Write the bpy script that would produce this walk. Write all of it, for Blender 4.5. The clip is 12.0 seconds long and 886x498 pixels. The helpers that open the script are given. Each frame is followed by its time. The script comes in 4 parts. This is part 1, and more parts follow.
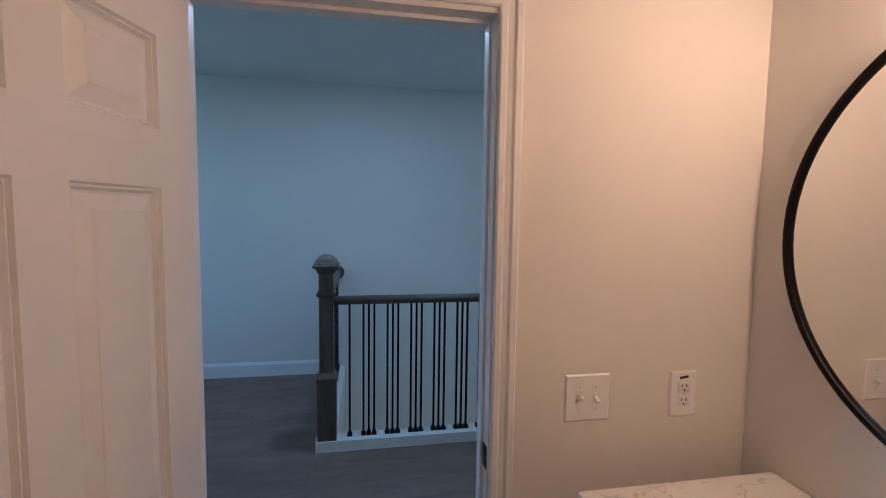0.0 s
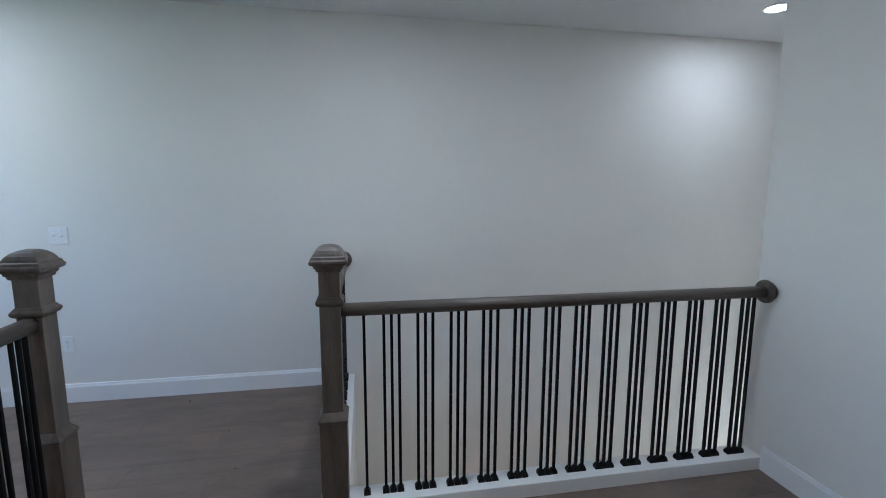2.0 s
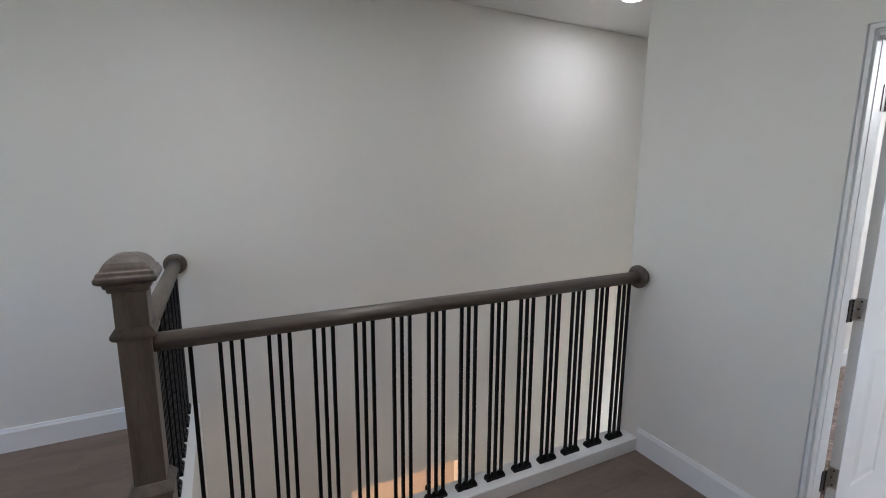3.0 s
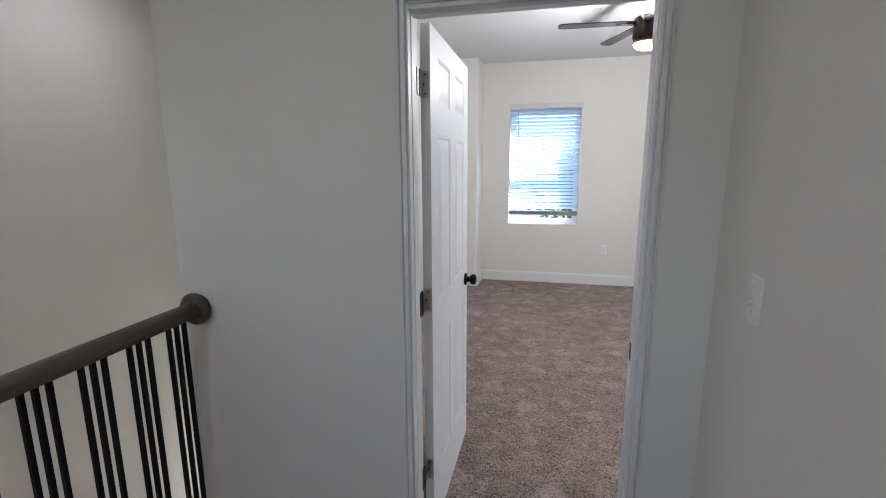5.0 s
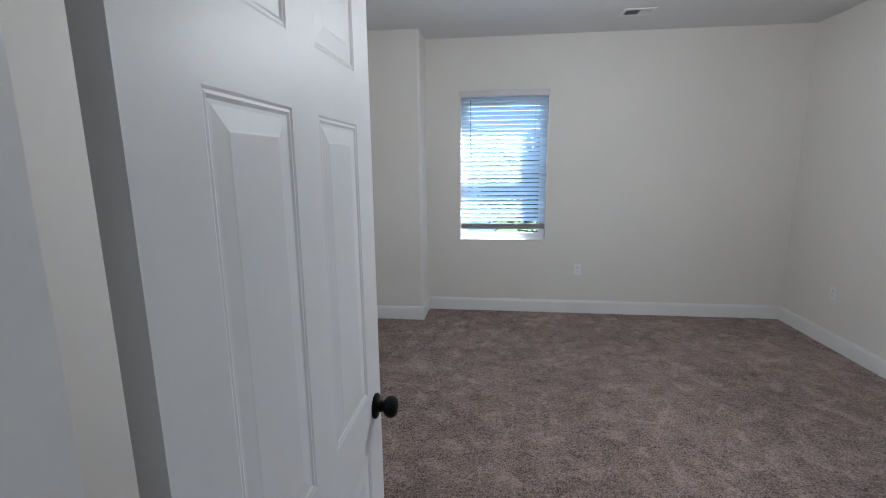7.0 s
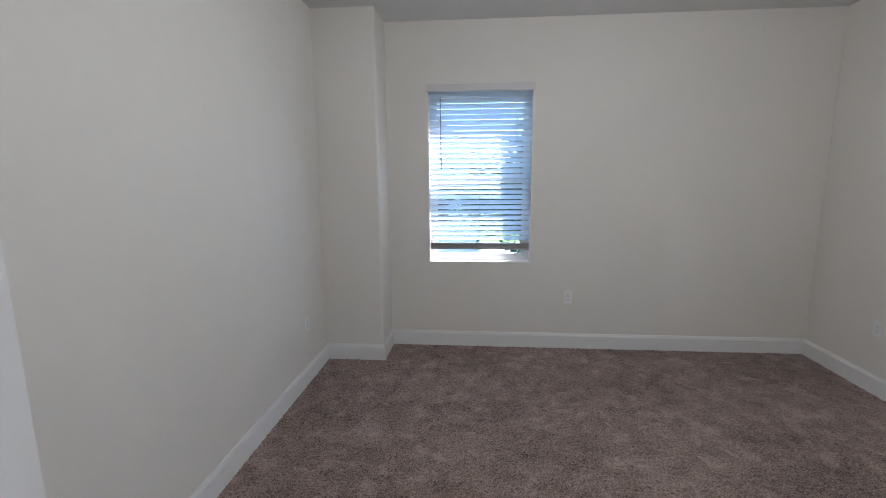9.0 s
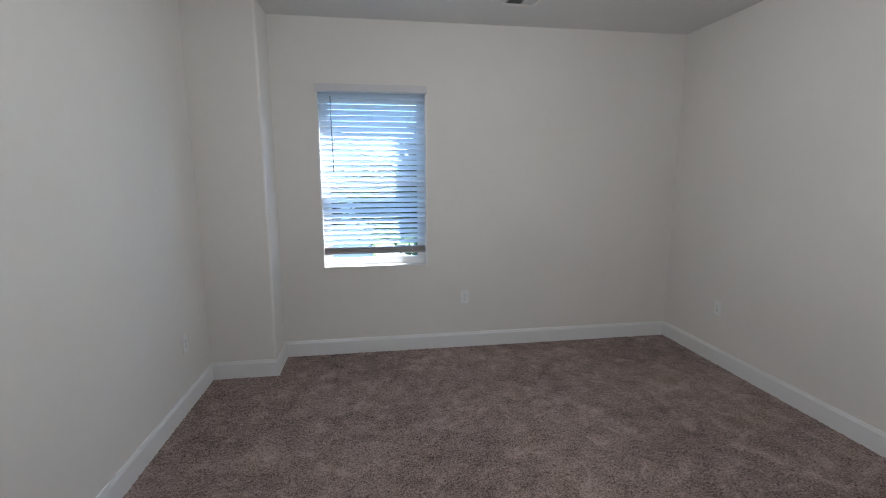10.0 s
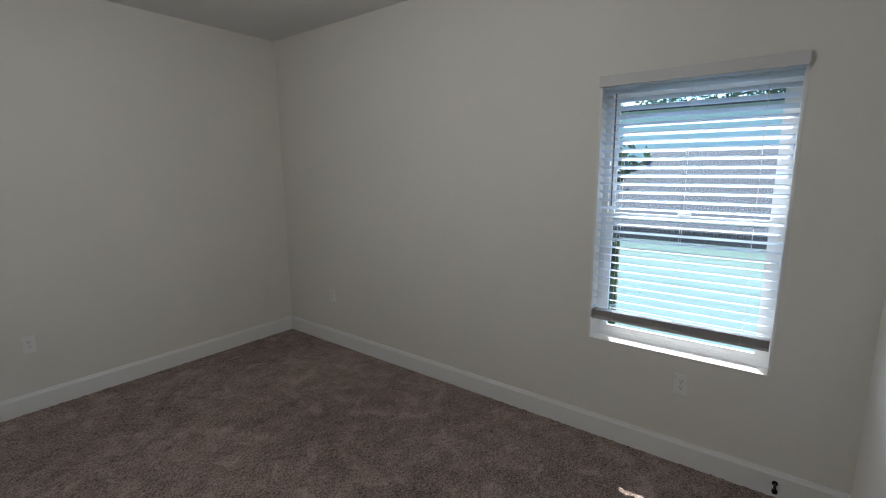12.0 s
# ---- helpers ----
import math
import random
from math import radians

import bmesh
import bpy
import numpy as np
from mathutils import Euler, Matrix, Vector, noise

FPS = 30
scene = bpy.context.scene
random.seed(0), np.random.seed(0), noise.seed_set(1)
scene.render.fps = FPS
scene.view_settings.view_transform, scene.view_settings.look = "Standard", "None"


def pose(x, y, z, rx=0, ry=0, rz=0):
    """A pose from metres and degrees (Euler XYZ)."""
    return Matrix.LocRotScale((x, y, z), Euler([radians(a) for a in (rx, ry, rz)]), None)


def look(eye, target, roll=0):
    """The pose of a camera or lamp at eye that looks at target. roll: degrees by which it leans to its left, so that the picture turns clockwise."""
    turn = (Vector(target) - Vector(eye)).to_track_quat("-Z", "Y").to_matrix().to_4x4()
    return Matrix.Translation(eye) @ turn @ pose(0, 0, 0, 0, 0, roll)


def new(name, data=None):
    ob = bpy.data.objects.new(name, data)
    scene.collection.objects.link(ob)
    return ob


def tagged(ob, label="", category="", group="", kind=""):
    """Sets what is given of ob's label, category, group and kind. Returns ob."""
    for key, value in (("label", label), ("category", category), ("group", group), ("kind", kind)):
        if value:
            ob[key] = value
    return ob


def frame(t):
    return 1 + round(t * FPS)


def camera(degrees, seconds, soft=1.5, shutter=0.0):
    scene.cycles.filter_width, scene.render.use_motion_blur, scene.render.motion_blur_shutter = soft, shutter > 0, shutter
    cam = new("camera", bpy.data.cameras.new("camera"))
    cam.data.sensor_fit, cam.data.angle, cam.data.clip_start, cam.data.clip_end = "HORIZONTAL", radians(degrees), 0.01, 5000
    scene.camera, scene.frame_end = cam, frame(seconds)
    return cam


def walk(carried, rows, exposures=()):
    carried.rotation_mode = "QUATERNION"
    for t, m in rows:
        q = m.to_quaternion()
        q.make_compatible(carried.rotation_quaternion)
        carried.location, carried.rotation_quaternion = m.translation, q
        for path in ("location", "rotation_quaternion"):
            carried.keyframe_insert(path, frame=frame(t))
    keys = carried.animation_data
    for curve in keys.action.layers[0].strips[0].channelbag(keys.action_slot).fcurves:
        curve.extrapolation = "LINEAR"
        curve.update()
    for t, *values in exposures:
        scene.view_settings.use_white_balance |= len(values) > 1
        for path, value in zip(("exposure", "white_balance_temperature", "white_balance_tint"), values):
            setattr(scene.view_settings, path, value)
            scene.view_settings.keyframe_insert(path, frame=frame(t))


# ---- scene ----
cam = camera(89.0, 12.0, soft=1.0)
PATH = [
    (0, (1.816, -2.11, 1.568), (-0.145, -1.752, 1.412), 0.8),
    (0.5, (1.576, -2.148, 1.547), (-0.386, -1.816, 1.343), 0.6),
    (1, (1.316, -2.147, 1.551), (-0.646, -1.843, 1.309), 0.5),
    (1.5, (1.081, -2.161, 1.539), (-0.882, -1.873, 1.286), 0.4),
    (2, (0.862, -2.177, 1.552), (-1.088, -1.831, 1.274), 0.2),
    (2.5, (0.666, -2.138, 1.537), (-1.227, -1.569, 1.231), 0.1),
    (3, (0.503, -2.058, 1.543), (-1.266, -1.187, 1.211), 0.3),
    (3.2, (0.442, -2.068, 1.532), (-1.24, -1.034, 1.209), 0.6),
    (4.8, (0.163, -1.581, 1.533), (-0.38, 0.308, 1.165), -0.2),
    (5, (0.137, -1.465, 1.538), (-0.303, 0.45, 1.169), -0.3),
    (5.5, (0.055, -1.167, 1.515), (-0.264, 0.773, 1.144), -0.3),
    (6, (-0.003, -0.864, 1.546), (-0.28, 1.081, 1.17), 0.1),
    (6.5, (0.032, -0.539, 1.549), (-0.226, 1.408, 1.172), -0.5),
    (7, (0.043, -0.225, 1.562), (-0.197, 1.725, 1.19), -0.5),
    (9, (0.101, 0.574, 1.559), (-0.065, 2.538, 1.221), -0.4),
    (9.5, (0.096, 0.609, 1.565), (0.089, 2.581, 1.234), -0.2),
    (10, (0.077, 0.614, 1.558), (0.377, 2.564, 1.23), -0.1),
    (10.5, (0.136, 0.609, 1.556), (0.784, 2.473, 1.231), -0.2),
    (11, (0.179, 0.603, 1.554), (1.171, 2.309, 1.23), -0.4),
    (11.5, (0.248, 0.588, 1.593), (1.541, 2.075, 1.247), -0.3),
    (12, (0.286, 0.553, 1.603), (1.849, 1.751, 1.254), -0.3),
]

# exposure and white balance follow the clip's own automatic camera
EXPOSURES = [(0.0, 2.57, 4090, -1), (0.8, 2.87, 4230, 0), (1.5, 3.17, 4820, 6), (2.0, 3.38, 5150, 7), (2.4, 3.42, 5600, 11), (3.2, 3.4, 5850, 12), (5.0, 2.88, 5930, 14), (6.0, 2.77, 5850, 13), (6.5, 2.52, 5760, 12), (7.0, 2.22, 5720, 11), (9.0, 2.08, 5950, 13), (10.5, 1.98, 5900, 11), (11.0, 1.79, 5900, 10), (11.5, 1.33, 6050, 10), (12.0, 1.47, 6200, 9)]
walk(cam, [(t, look(eye, target, roll)) for t, eye, target, roll in PATH], EXPOSURES)

# ---- world, sun, large lights ----
SUN = Vector((0.470, 0.235, 0.72)).normalized()
world = bpy.data.worlds.new("world")
scene.world = world
world.use_nodes = True
wn = world.node_tree
sky = wn.nodes.new("ShaderNodeTexSky")
sky.sky_type = "NISHITA"
sky.sun_disc = False
sky.dust_density, sky.ozone_density = 0.3, 3.5
sky.sun_elevation = math.asin(SUN.z)
sky.sun_rotation = math.atan2(SUN.x, SUN.y)
wn.nodes["Background"].inputs["Strength"].default_value = 0.15
wn.links.new(sky.outputs[0], wn.nodes["Background"].inputs["Color"])

sun = new("sun", bpy.data.lights.new("sun", "SUN"))
sun.data.energy, sun.data.angle, sun.data.color = 5.0, radians(0.5), (1.0, 0.96, 0.9)
sun.matrix_world = look((20, 10, 30), Vector((20, 10, 30)) - SUN)


def area_lamp(name, eye, target, power, colour, sx, sy=None, shape="RECTANGLE"):
    lamp = new(name, bpy.data.lights.new(name, "AREA"))
    lamp.data.shape, lamp.data.size, lamp.data.energy, lamp.data.color = shape, sx, power, colour
    if sy:
        lamp.data.size_y = sy
    lamp.matrix_world = look(eye, target)
    return lamp


CEIL = 2.77
# the first two belong to the landing; the last two are added, unseen fill
DOWNLIGHTS_AND_FILL = ((-1.98, 0.65, 0.66), (-1.75, -4.9, 1.35), (-1.00, -2.05, 1.65), (-0.35, -1.35, 0.1))
for x, y, watt in DOWNLIGHTS_AND_FILL:
    area_lamp("downlight_lamp", (x, y, CEIL - 0.012), (x, y, 0), watt, (1.0, 0.965, 0.95), 0.13, shape="DISK")
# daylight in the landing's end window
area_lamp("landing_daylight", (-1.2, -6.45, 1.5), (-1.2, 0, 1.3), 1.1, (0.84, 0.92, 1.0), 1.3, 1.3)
# lamps over the bathroom mirror
for x in (1.30, 1.50, 1.70):
    bulb = new("vanity_bulb_lamp", bpy.data.lights.new("vanity_bulb_lamp", "POINT"))
    bulb.data.energy, bulb.data.color, bulb.data.shadow_soft_size = 1.24, (1.0, 0.455, 0.193), 0.05
    bulb.location = (x, -1.12, 2.07)
# lamp of the bedroom fan
FAN = (0.79, 2.16)
fan_bulb = new("fan_lamp", bpy.data.lights.new("fan_lamp", "POINT"))
fan_bulb.data.energy, fan_bulb.data.color, fan_bulb.data.shadow_soft_size = 10.0, (1.0, 0.975, 0.915), 0.09
fan_bulb.location = (FAN[0], FAN[1], 2.22)
# warm lamp in the room below
area_lamp("lower_room_lamp", (-3.6, -0.8, -0.45), (-3.4, -0.8, -3), 4.5, (1.0, 0.60, 0.36), 0.3, shape="DISK")
area_lamp("lower_hall_lamp", (-1.9, 2.8, -0.35), (-1.9, 2.6, -3), 4.3, (1.0, 0.98, 0.91), 0.3, shape="DISK")

# ---- materials ----


def material(name, colour, rough=0.5, metal=0.0, vary=0.06, scale=6.0, bump=0.0, bump_scale=200.0, spec=0.5, second=None, fine=0.35):
    """Paint-like surface: two scales of noise in its colour, fine relief in its normal."""
    m = bpy.data.materials.new(name)
    m.use_nodes = True
    nt = m.node_tree
    b = nt.nodes["Principled BSDF"]
    b.inputs["Metallic"].default_value = metal
    b.inputs["Specular IOR Level"].default_value = spec
    co = nt.nodes.new("ShaderNodeTexCoord")
    n1 = nt.nodes.new("ShaderNodeTexNoise")
    n1.inputs["Scale"].default_value, n1.inputs["Detail"].default_value = scale, 4
    n2 = nt.nodes.new("ShaderNodeTexNoise")
    n2.inputs["Scale"].default_value, n2.inputs["Detail"].default_value = scale * 14, 2
    mix = nt.nodes.new("ShaderNodeMath")
    mix.operation = "MULTIPLY_ADD"
    mix.inputs[1].default_value = fine
    ramp = nt.nodes.new("ShaderNodeValToRGB")
    dark = [c * (1 - vary) for c in colour]
    light = [min(1, c * (1 + vary)) for c in (second or colour)]
    ramp.color_ramp.elements[0].color = (*dark, 1)
    ramp.color_ramp.elements[1].color = (*light, 1)
    ramp.color_ramp.elements[0].position, ramp.color_ramp.elements[1].position = 0.245 + fine / 2, 0.745 + fine / 2
    for n in (n1, n2):
        nt.links.new(co.outputs["Object"], n.inputs["Vector"])
    nt.links.new(n2.outputs["Fac"], mix.inputs[0])
    nt.links.new(n1.outputs["Fac"], mix.inputs[2])
    nt.links.new(mix.outputs[0], ramp.inputs[0])
    nt.links.new(ramp.outputs[0], b.inputs["Base Color"])
    rr = nt.nodes.new("ShaderNodeMapRange")
    rr.inputs["To Min"].default_value, rr.inputs["To Max"].default_value = max(0.02, rough - 0.06), min(1, rough + 0.06)
    nt.links.new(n1.outputs["Fac"], rr.inputs["Value"])
    nt.links.new(rr.outputs[0], b.inputs["Roughness"])
    if bump:
        n3 = nt.nodes.new("ShaderNodeTexNoise")
        n3.inputs["Scale"].default_value, n3.inputs["Detail"].default_value = bump_scale, 3
        bp = nt.nodes.new("ShaderNodeBump")
        bp.inputs["Strength"].default_value, bp.inputs["Distance"].default_value = bump, 0.002
        nt.links.new(co.outputs["Object"], n3.inputs["Vector"])
        nt.links.new(n3.outputs["Fac"], bp.inputs["Height"])
        nt.links.new(bp.outputs[0], b.inputs["Normal"])
    return m


def wood(name, dark, light, rough, grain=(1, 1, 14), per_piece=0.0, bump=0.15):
    """Stained timber with its grain along the axis whose factor is smallest."""
    m = bpy.data.materials.new(name)
    m.use_nodes = True
    nt = m.node_tree
    b = nt.nodes["Principled BSDF"]
    b.inputs["Roughness"].default_value = rough
    co = nt.nodes.new("ShaderNodeTexCoord")
    mp = nt.nodes.new("ShaderNodeMapping")
    mp.inputs["Scale"].default_value = grain
    info = nt.nodes.new("ShaderNodeObjectInfo")
    nt.links.new(co.outputs["Object"], mp.inputs["Vector"])
    shift = nt.nodes.new("ShaderNodeVectorMath")
    shift.operation = "MULTIPLY_ADD"
    shift.inputs[1].default_value = (37, 21, 13)
    nt.links.new(info.outputs["Random"], shift.inputs[0])
    nt.links.new(mp.outputs[0], shift.inputs[2])
    n1 = nt.nodes.new("ShaderNodeTexNoise")
    n1.inputs["Scale"].default_value, n1.inputs["Detail"].default_value, n1.inputs["Distortion"].default_value = 3.0, 6, 0.6
    n2 = nt.nodes.new("ShaderNodeTexNoise")
    n2.inputs["Scale"].default_value, n2.inputs["Detail"].default_value = 22.0, 3
    nt.links.new(shift.outputs[0], n1.inputs["Vector"])
    nt.links.new(shift.outputs[0], n2.inputs["Vector"])
    add = nt.nodes.new("ShaderNodeMath")
    add.operation = "MULTIPLY_ADD"
    add.inputs[1].default_value = 0.4
    nt.links.new(n2.outputs["Fac"], add.inputs[0])
    nt.links.new(n1.outputs["Fac"], add.inputs[2])
    piece = nt.nodes.new("ShaderNodeMath")
    piece.operation = "MULTIPLY_ADD"
    piece.inputs[1].default_value = per_piece
    nt.links.new(info.outputs["Random"], piece.inputs[0])
    nt.links.new(add.outputs[0], piece.inputs[2])
    ramp = nt.nodes.new("ShaderNodeValToRGB")
    ramp.color_ramp.elements[0].color, ramp.color_ramp.elements[0].position = (*dark, 1), 0.45
    ramp.color_ramp.elements[1].color, ramp.color_ramp.elements[1].position = (*light, 1), 1.0
    nt.links.new(piece.outputs[0], ramp.inputs[0])
    nt.links.new(ramp.outputs[0], b.inputs["Base Color"])
    bp = nt.nodes.new("ShaderNodeBump")
    bp.inputs["Strength"].default_value, bp.inputs["Distance"].default_value = bump, 0.001
    nt.links.new(n2.outputs["Fac"], bp.inputs["Height"])
    nt.links.new(bp.outputs[0], b.inputs["Normal"])
    return m


def glowing(name, colour, strength):
    m = bpy.data.materials.new(name)
    m.use_nodes = True
    b = m.node_tree.nodes["Principled BSDF"]
    b.inputs["Base Color"].default_value = (*colour, 1)
    b.inputs["Emission Color"].default_value = (*colour, 1)
    b.inputs["Emission Strength"].default_value = strength
    return m


def carpet_material():
    """Cut pile: fine tufts, brushed patches and a slow drift of tone."""
    m = bpy.data.materials.new("carpet_pile")
    m.use_nodes = True
    nt = m.node_tree
    b = nt.nodes["Principled BSDF"]
    b.inputs["Roughness"].default_value, b.inputs["Specular IOR Level"].default_value = 0.95, 0.1
    b.inputs["Sheen Weight"].default_value = 0.2
    co = nt.nodes.new("ShaderNodeTexCoord")
    total = None
    for scale, detail, weight in ((110, 2, 0.66), (46, 3, 0.22), (7.5, 4, 0.26), (1.3, 2, 0.16)):
        n = nt.nodes.new("ShaderNodeTexNoise")
        n.inputs["Scale"].default_value, n.inputs["Detail"].default_value, n.inputs["Roughness"].default_value = scale, detail, 0.6
        nt.links.new(co.outputs["Object"], n.inputs["Vector"])
        k = nt.nodes.new("ShaderNodeMath")
        k.operation = "MULTIPLY_ADD"
        k.inputs[1].default_value = weight
        k.inputs[2].default_value = 0.0
        nt.links.new(n.outputs["Fac"], k.inputs[0])
        if total is not None:
            nt.links.new(total, k.inputs[2])
        total = k.outputs[0]
    # brushed patches where the pile leans another way
    patch = nt.nodes.new("ShaderNodeTexNoise")
    patch.inputs["Scale"].default_value, patch.inputs["Detail"].default_value, patch.inputs["Distortion"].default_value = 6.5, 4, 0.8
    nt.links.new(co.outputs["Object"], patch.inputs["Vector"])
    mr = nt.nodes.new("ShaderNodeMapRange")
    mr.interpolation_type = "SMOOTHSTEP"
    mr.inputs[1].default_value, mr.inputs[2].default_value, mr.inputs[3].default_value, mr.inputs[4].default_value = 0.52, 0.68, -0.012, 0.066
    nt.links.new(patch.outputs["Fac"], mr.inputs[0])
    add = nt.nodes.new("ShaderNodeMath")
    nt.links.new(total, add.inputs[0])
    nt.links.new(mr.outputs[0], add.inputs[1])
    total = add.outputs[0]
    ramp = nt.nodes.new("ShaderNodeValToRGB")
    e = ramp.color_ramp.elements
    e[0].position, e[0].color = 0.52, (0.078, 0.054, 0.046, 1)
    e[1].position, e[1].color = 0.80, (0.43, 0.330, 0.292, 1)
    nt.links.new(total, ramp.inputs[0])
    nt.links.new(ramp.outputs[0], b.inputs["Base Color"])
    bp = nt.nodes.new("ShaderNodeBump")
    bp.inputs["Strength"].default_value, bp.inputs["Distance"].default_value = 0.8, 0.008
    nt.links.new(total, bp.inputs["Height"])
    nt.links.new(bp.outputs[0], b.inputs["Normal"])
    return m


def marble_material():
    m = material("veined_stone", (0.80, 0.79, 0.77), 0.2, vary=0.04, scale=5)
    nt = m.node_tree
    b = nt.nodes["Principled BSDF"]
    co = nt.nodes.new("ShaderNodeTexCoord")
    w = nt.nodes.new("ShaderNodeTexNoise")
    w.inputs["Scale"].default_value, w.inputs["Detail"].default_value, w.inputs["Distortion"].default_value = 5, 6, 1.8
    ramp = nt.nodes.new("ShaderNodeValToRGB")
    e = ramp.color_ramp.elements
    e[0].position, e[0].color = 0.475, (1, 1, 1, 1)
    e[1].position, e[1].color = 0.525, (1, 1, 1, 1)
    mid = e.new(0.5)
    mid.color = (0.42, 0.42, 0.44, 1)
    mul = nt.nodes.new("ShaderNodeMix")
    mul.data_type, mul.blend_type = "RGBA", "MULTIPLY"
    mul.inputs[0].default_value = 0.5
    old = b.inputs["Base Color"].links[0].from_socket
    nt.links.new(co.outputs["Object"], w.inputs["Vector"])
    nt.links.new(w.outputs["Fac"], ramp.inputs[0])
    nt.links.new(old, mul.inputs[6])
    nt.links.new(ramp.outputs[0], mul.inputs[7])
    nt.links.new(mul.outputs[2], b.inputs["Base Color"])
    return m


WALL = material("wall_paint", (0.742, 0.720, 0.677), 0.62, vary=0.025, scale=1.3, bump=0.25, bump_scale=260)
CEILING = material("ceiling_paint", (0.70, 0.70, 0.695), 0.8, vary=0.03, scale=1.5, bump=0.3, bump_scale=180)
TRIM = material("trim_enamel", (0.78, 0.78, 0.775), 0.45, vary=0.02, scale=3, bump=0.06, bump_scale=60)
DOORPAINT = material("door_enamel", (0.79, 0.79, 0.79), 0.46, vary=0.02, scale=3, bump=0.12, bump_scale=45)
STAIN = wood("grey_brown_stained_wood", (0.054, 0.045, 0.037), (0.148, 0.122, 0.098), 0.45, (6, 6, 0.9))
STAIN_Y = wood("grey_brown_stained_rail", (0.054, 0.045, 0.037), (0.148, 0.122, 0.098), 0.45, (6, 0.9, 6))
STAIN_X = wood("grey_brown_stained_rail_x", (0.054, 0.045, 0.037), (0.148, 0.122, 0.098), 0.45, (0.9, 6, 6))
PLANK = wood("grey_brown_vinyl_plank", (0.118, 0.089, 0.068), (0.200, 0.152, 0.117), 0.5, (2.4, 0.7, 2.4), 0.05, 0.03)
SUBFLOOR = material("plank_joint", (0.075, 0.058, 0.047), 0.8)
IRON = material("black_iron", (0.005, 0.005, 0.0055), 0.42, metal=0.0, spec=0.14, vary=0.2, scale=20, bump=0.1, bump_scale=300)
BRONZE = material("dark_bronze", (0.035, 0.027, 0.022), 0.38, metal=0.6, vary=0.2, scale=12)
RING = material("red_bronze", (0.16, 0.07, 0.045), 0.4, metal=0.6, vary=0.15, scale=12)
BLADE = material("dark_fan_blade", (0.022, 0.019, 0.017), 0.5, vary=0.2, scale=9)
NICKEL = material("satin_nickel", (0.56, 0.53, 0.49), 0.32, metal=1.0, vary=0.08, scale=30)
PLASTIC = material("white_plastic", (0.80, 0.80, 0.79), 0.3, vary=0.02, scale=8)
SLOT = material("dark_slot", (0.03, 0.03, 0.03), 0.6)
VINYL = material("white_vinyl", (0.82, 0.83, 0.84), 0.4, vary=0.02, scale=4)
SLAT = material("white_slat", (0.80, 0.81, 0.83), 0.42, vary=0.03, scale=6)
sn = SLAT.node_tree
thin, blend = sn.nodes.new("ShaderNodeBsdfTranslucent"), sn.nodes.new("ShaderNodeMixShader")
thin.inputs["Color"].default_value = (0.87, 0.92, 0.97, 1)
blend.inputs[0].default_value = 0.83
sn.links.new(sn.nodes["Principled BSDF"].outputs[0], blend.inputs[1])
sn.links.new(thin.outputs[0], blend.inputs[2])
sn.links.new(blend.outputs[0], sn.nodes["Material Output"].inputs[0])
# foot of the white blinds: shade of the stack put into a grey
SLAT_SHADED = material("shaded_white_slat", (0.40, 0.385, 0.38), 0.45, vary=0.03, scale=6)
# white valance, greyed to hold the shade on its backlit face
VALANCE_SHADED = material("shaded_white_valance", (0.62, 0.61, 0.615), 0.5, vary=0.03, scale=6)
CORD = material("white_cord", (0.7, 0.7, 0.7), 0.8)
WAND = material("clear_grey_wand", (0.25, 0.27, 0.30), 0.25)
CARPET = carpet_material()
MARBLE = marble_material()
CABINET = material("painted_cabinet", (0.72, 0.72, 0.71), 0.4, vary=0.03)
VENT = material("white_vent_metal", (0.74, 0.74, 0.73), 0.4, vary=0.03)
DIRT = material("dirt_fleck", (0.02, 0.017, 0.014), 0.9)
GRASS = material("lawn", (0.055, 0.095, 0.022), 0.9, vary=0.4, scale=0.8, bump=0.6, bump_scale=20, second=(0.10, 0.14, 0.04))
ASPHALT = material("asphalt", (0.06, 0.06, 0.062), 0.9, vary=0.2, scale=2)
CONCRETE = material("driveway_concrete", (0.52, 0.51, 0.49), 0.85, vary=0.12, scale=1.2)
SIDING = material("pale_green_siding", (0.66, 0.80, 0.77), 0.6, vary=0.05, scale=2)
SIDING_TAN = material("cream_siding", (0.82, 0.81, 0.77), 0.6, vary=0.05, scale=2)
SHINGLE = material("grey_shingle", (0.06, 0.054, 0.062), 0.9, vary=0.3, scale=3, bump=0.5, bump_scale=30)
SHINGLE_PALE = material("pale_grey_shingle", (0.42, 0.42, 0.425), 0.9, vary=0.2, scale=3, bump=0.5, bump_scale=30)
SHINGLE_RED = material("red_brown_shingle", (0.21, 0.12, 0.095), 0.9, vary=0.3, scale=3, bump=0.5, bump_scale=30)
BARK = material("bark", (0.10, 0.075, 0.055), 0.9, vary=0.35, scale=6, bump=0.8, bump_scale=25)
LEAF = material("leaves", (0.038, 0.066, 0.042), 0.6, vary=0.45, scale=1.5, second=(0.11, 0.15, 0.06))
LIGHT_DISC = glowing("downlight_diffuser", (1.0, 0.96, 0.9), 1.6)
FAN_GLASS = glowing("fan_light_glass", (1.0, 0.78, 0.54), 0.7)
BULB = glowing("frosted_bulb", (1.0, 0.60, 0.30), 0.8)

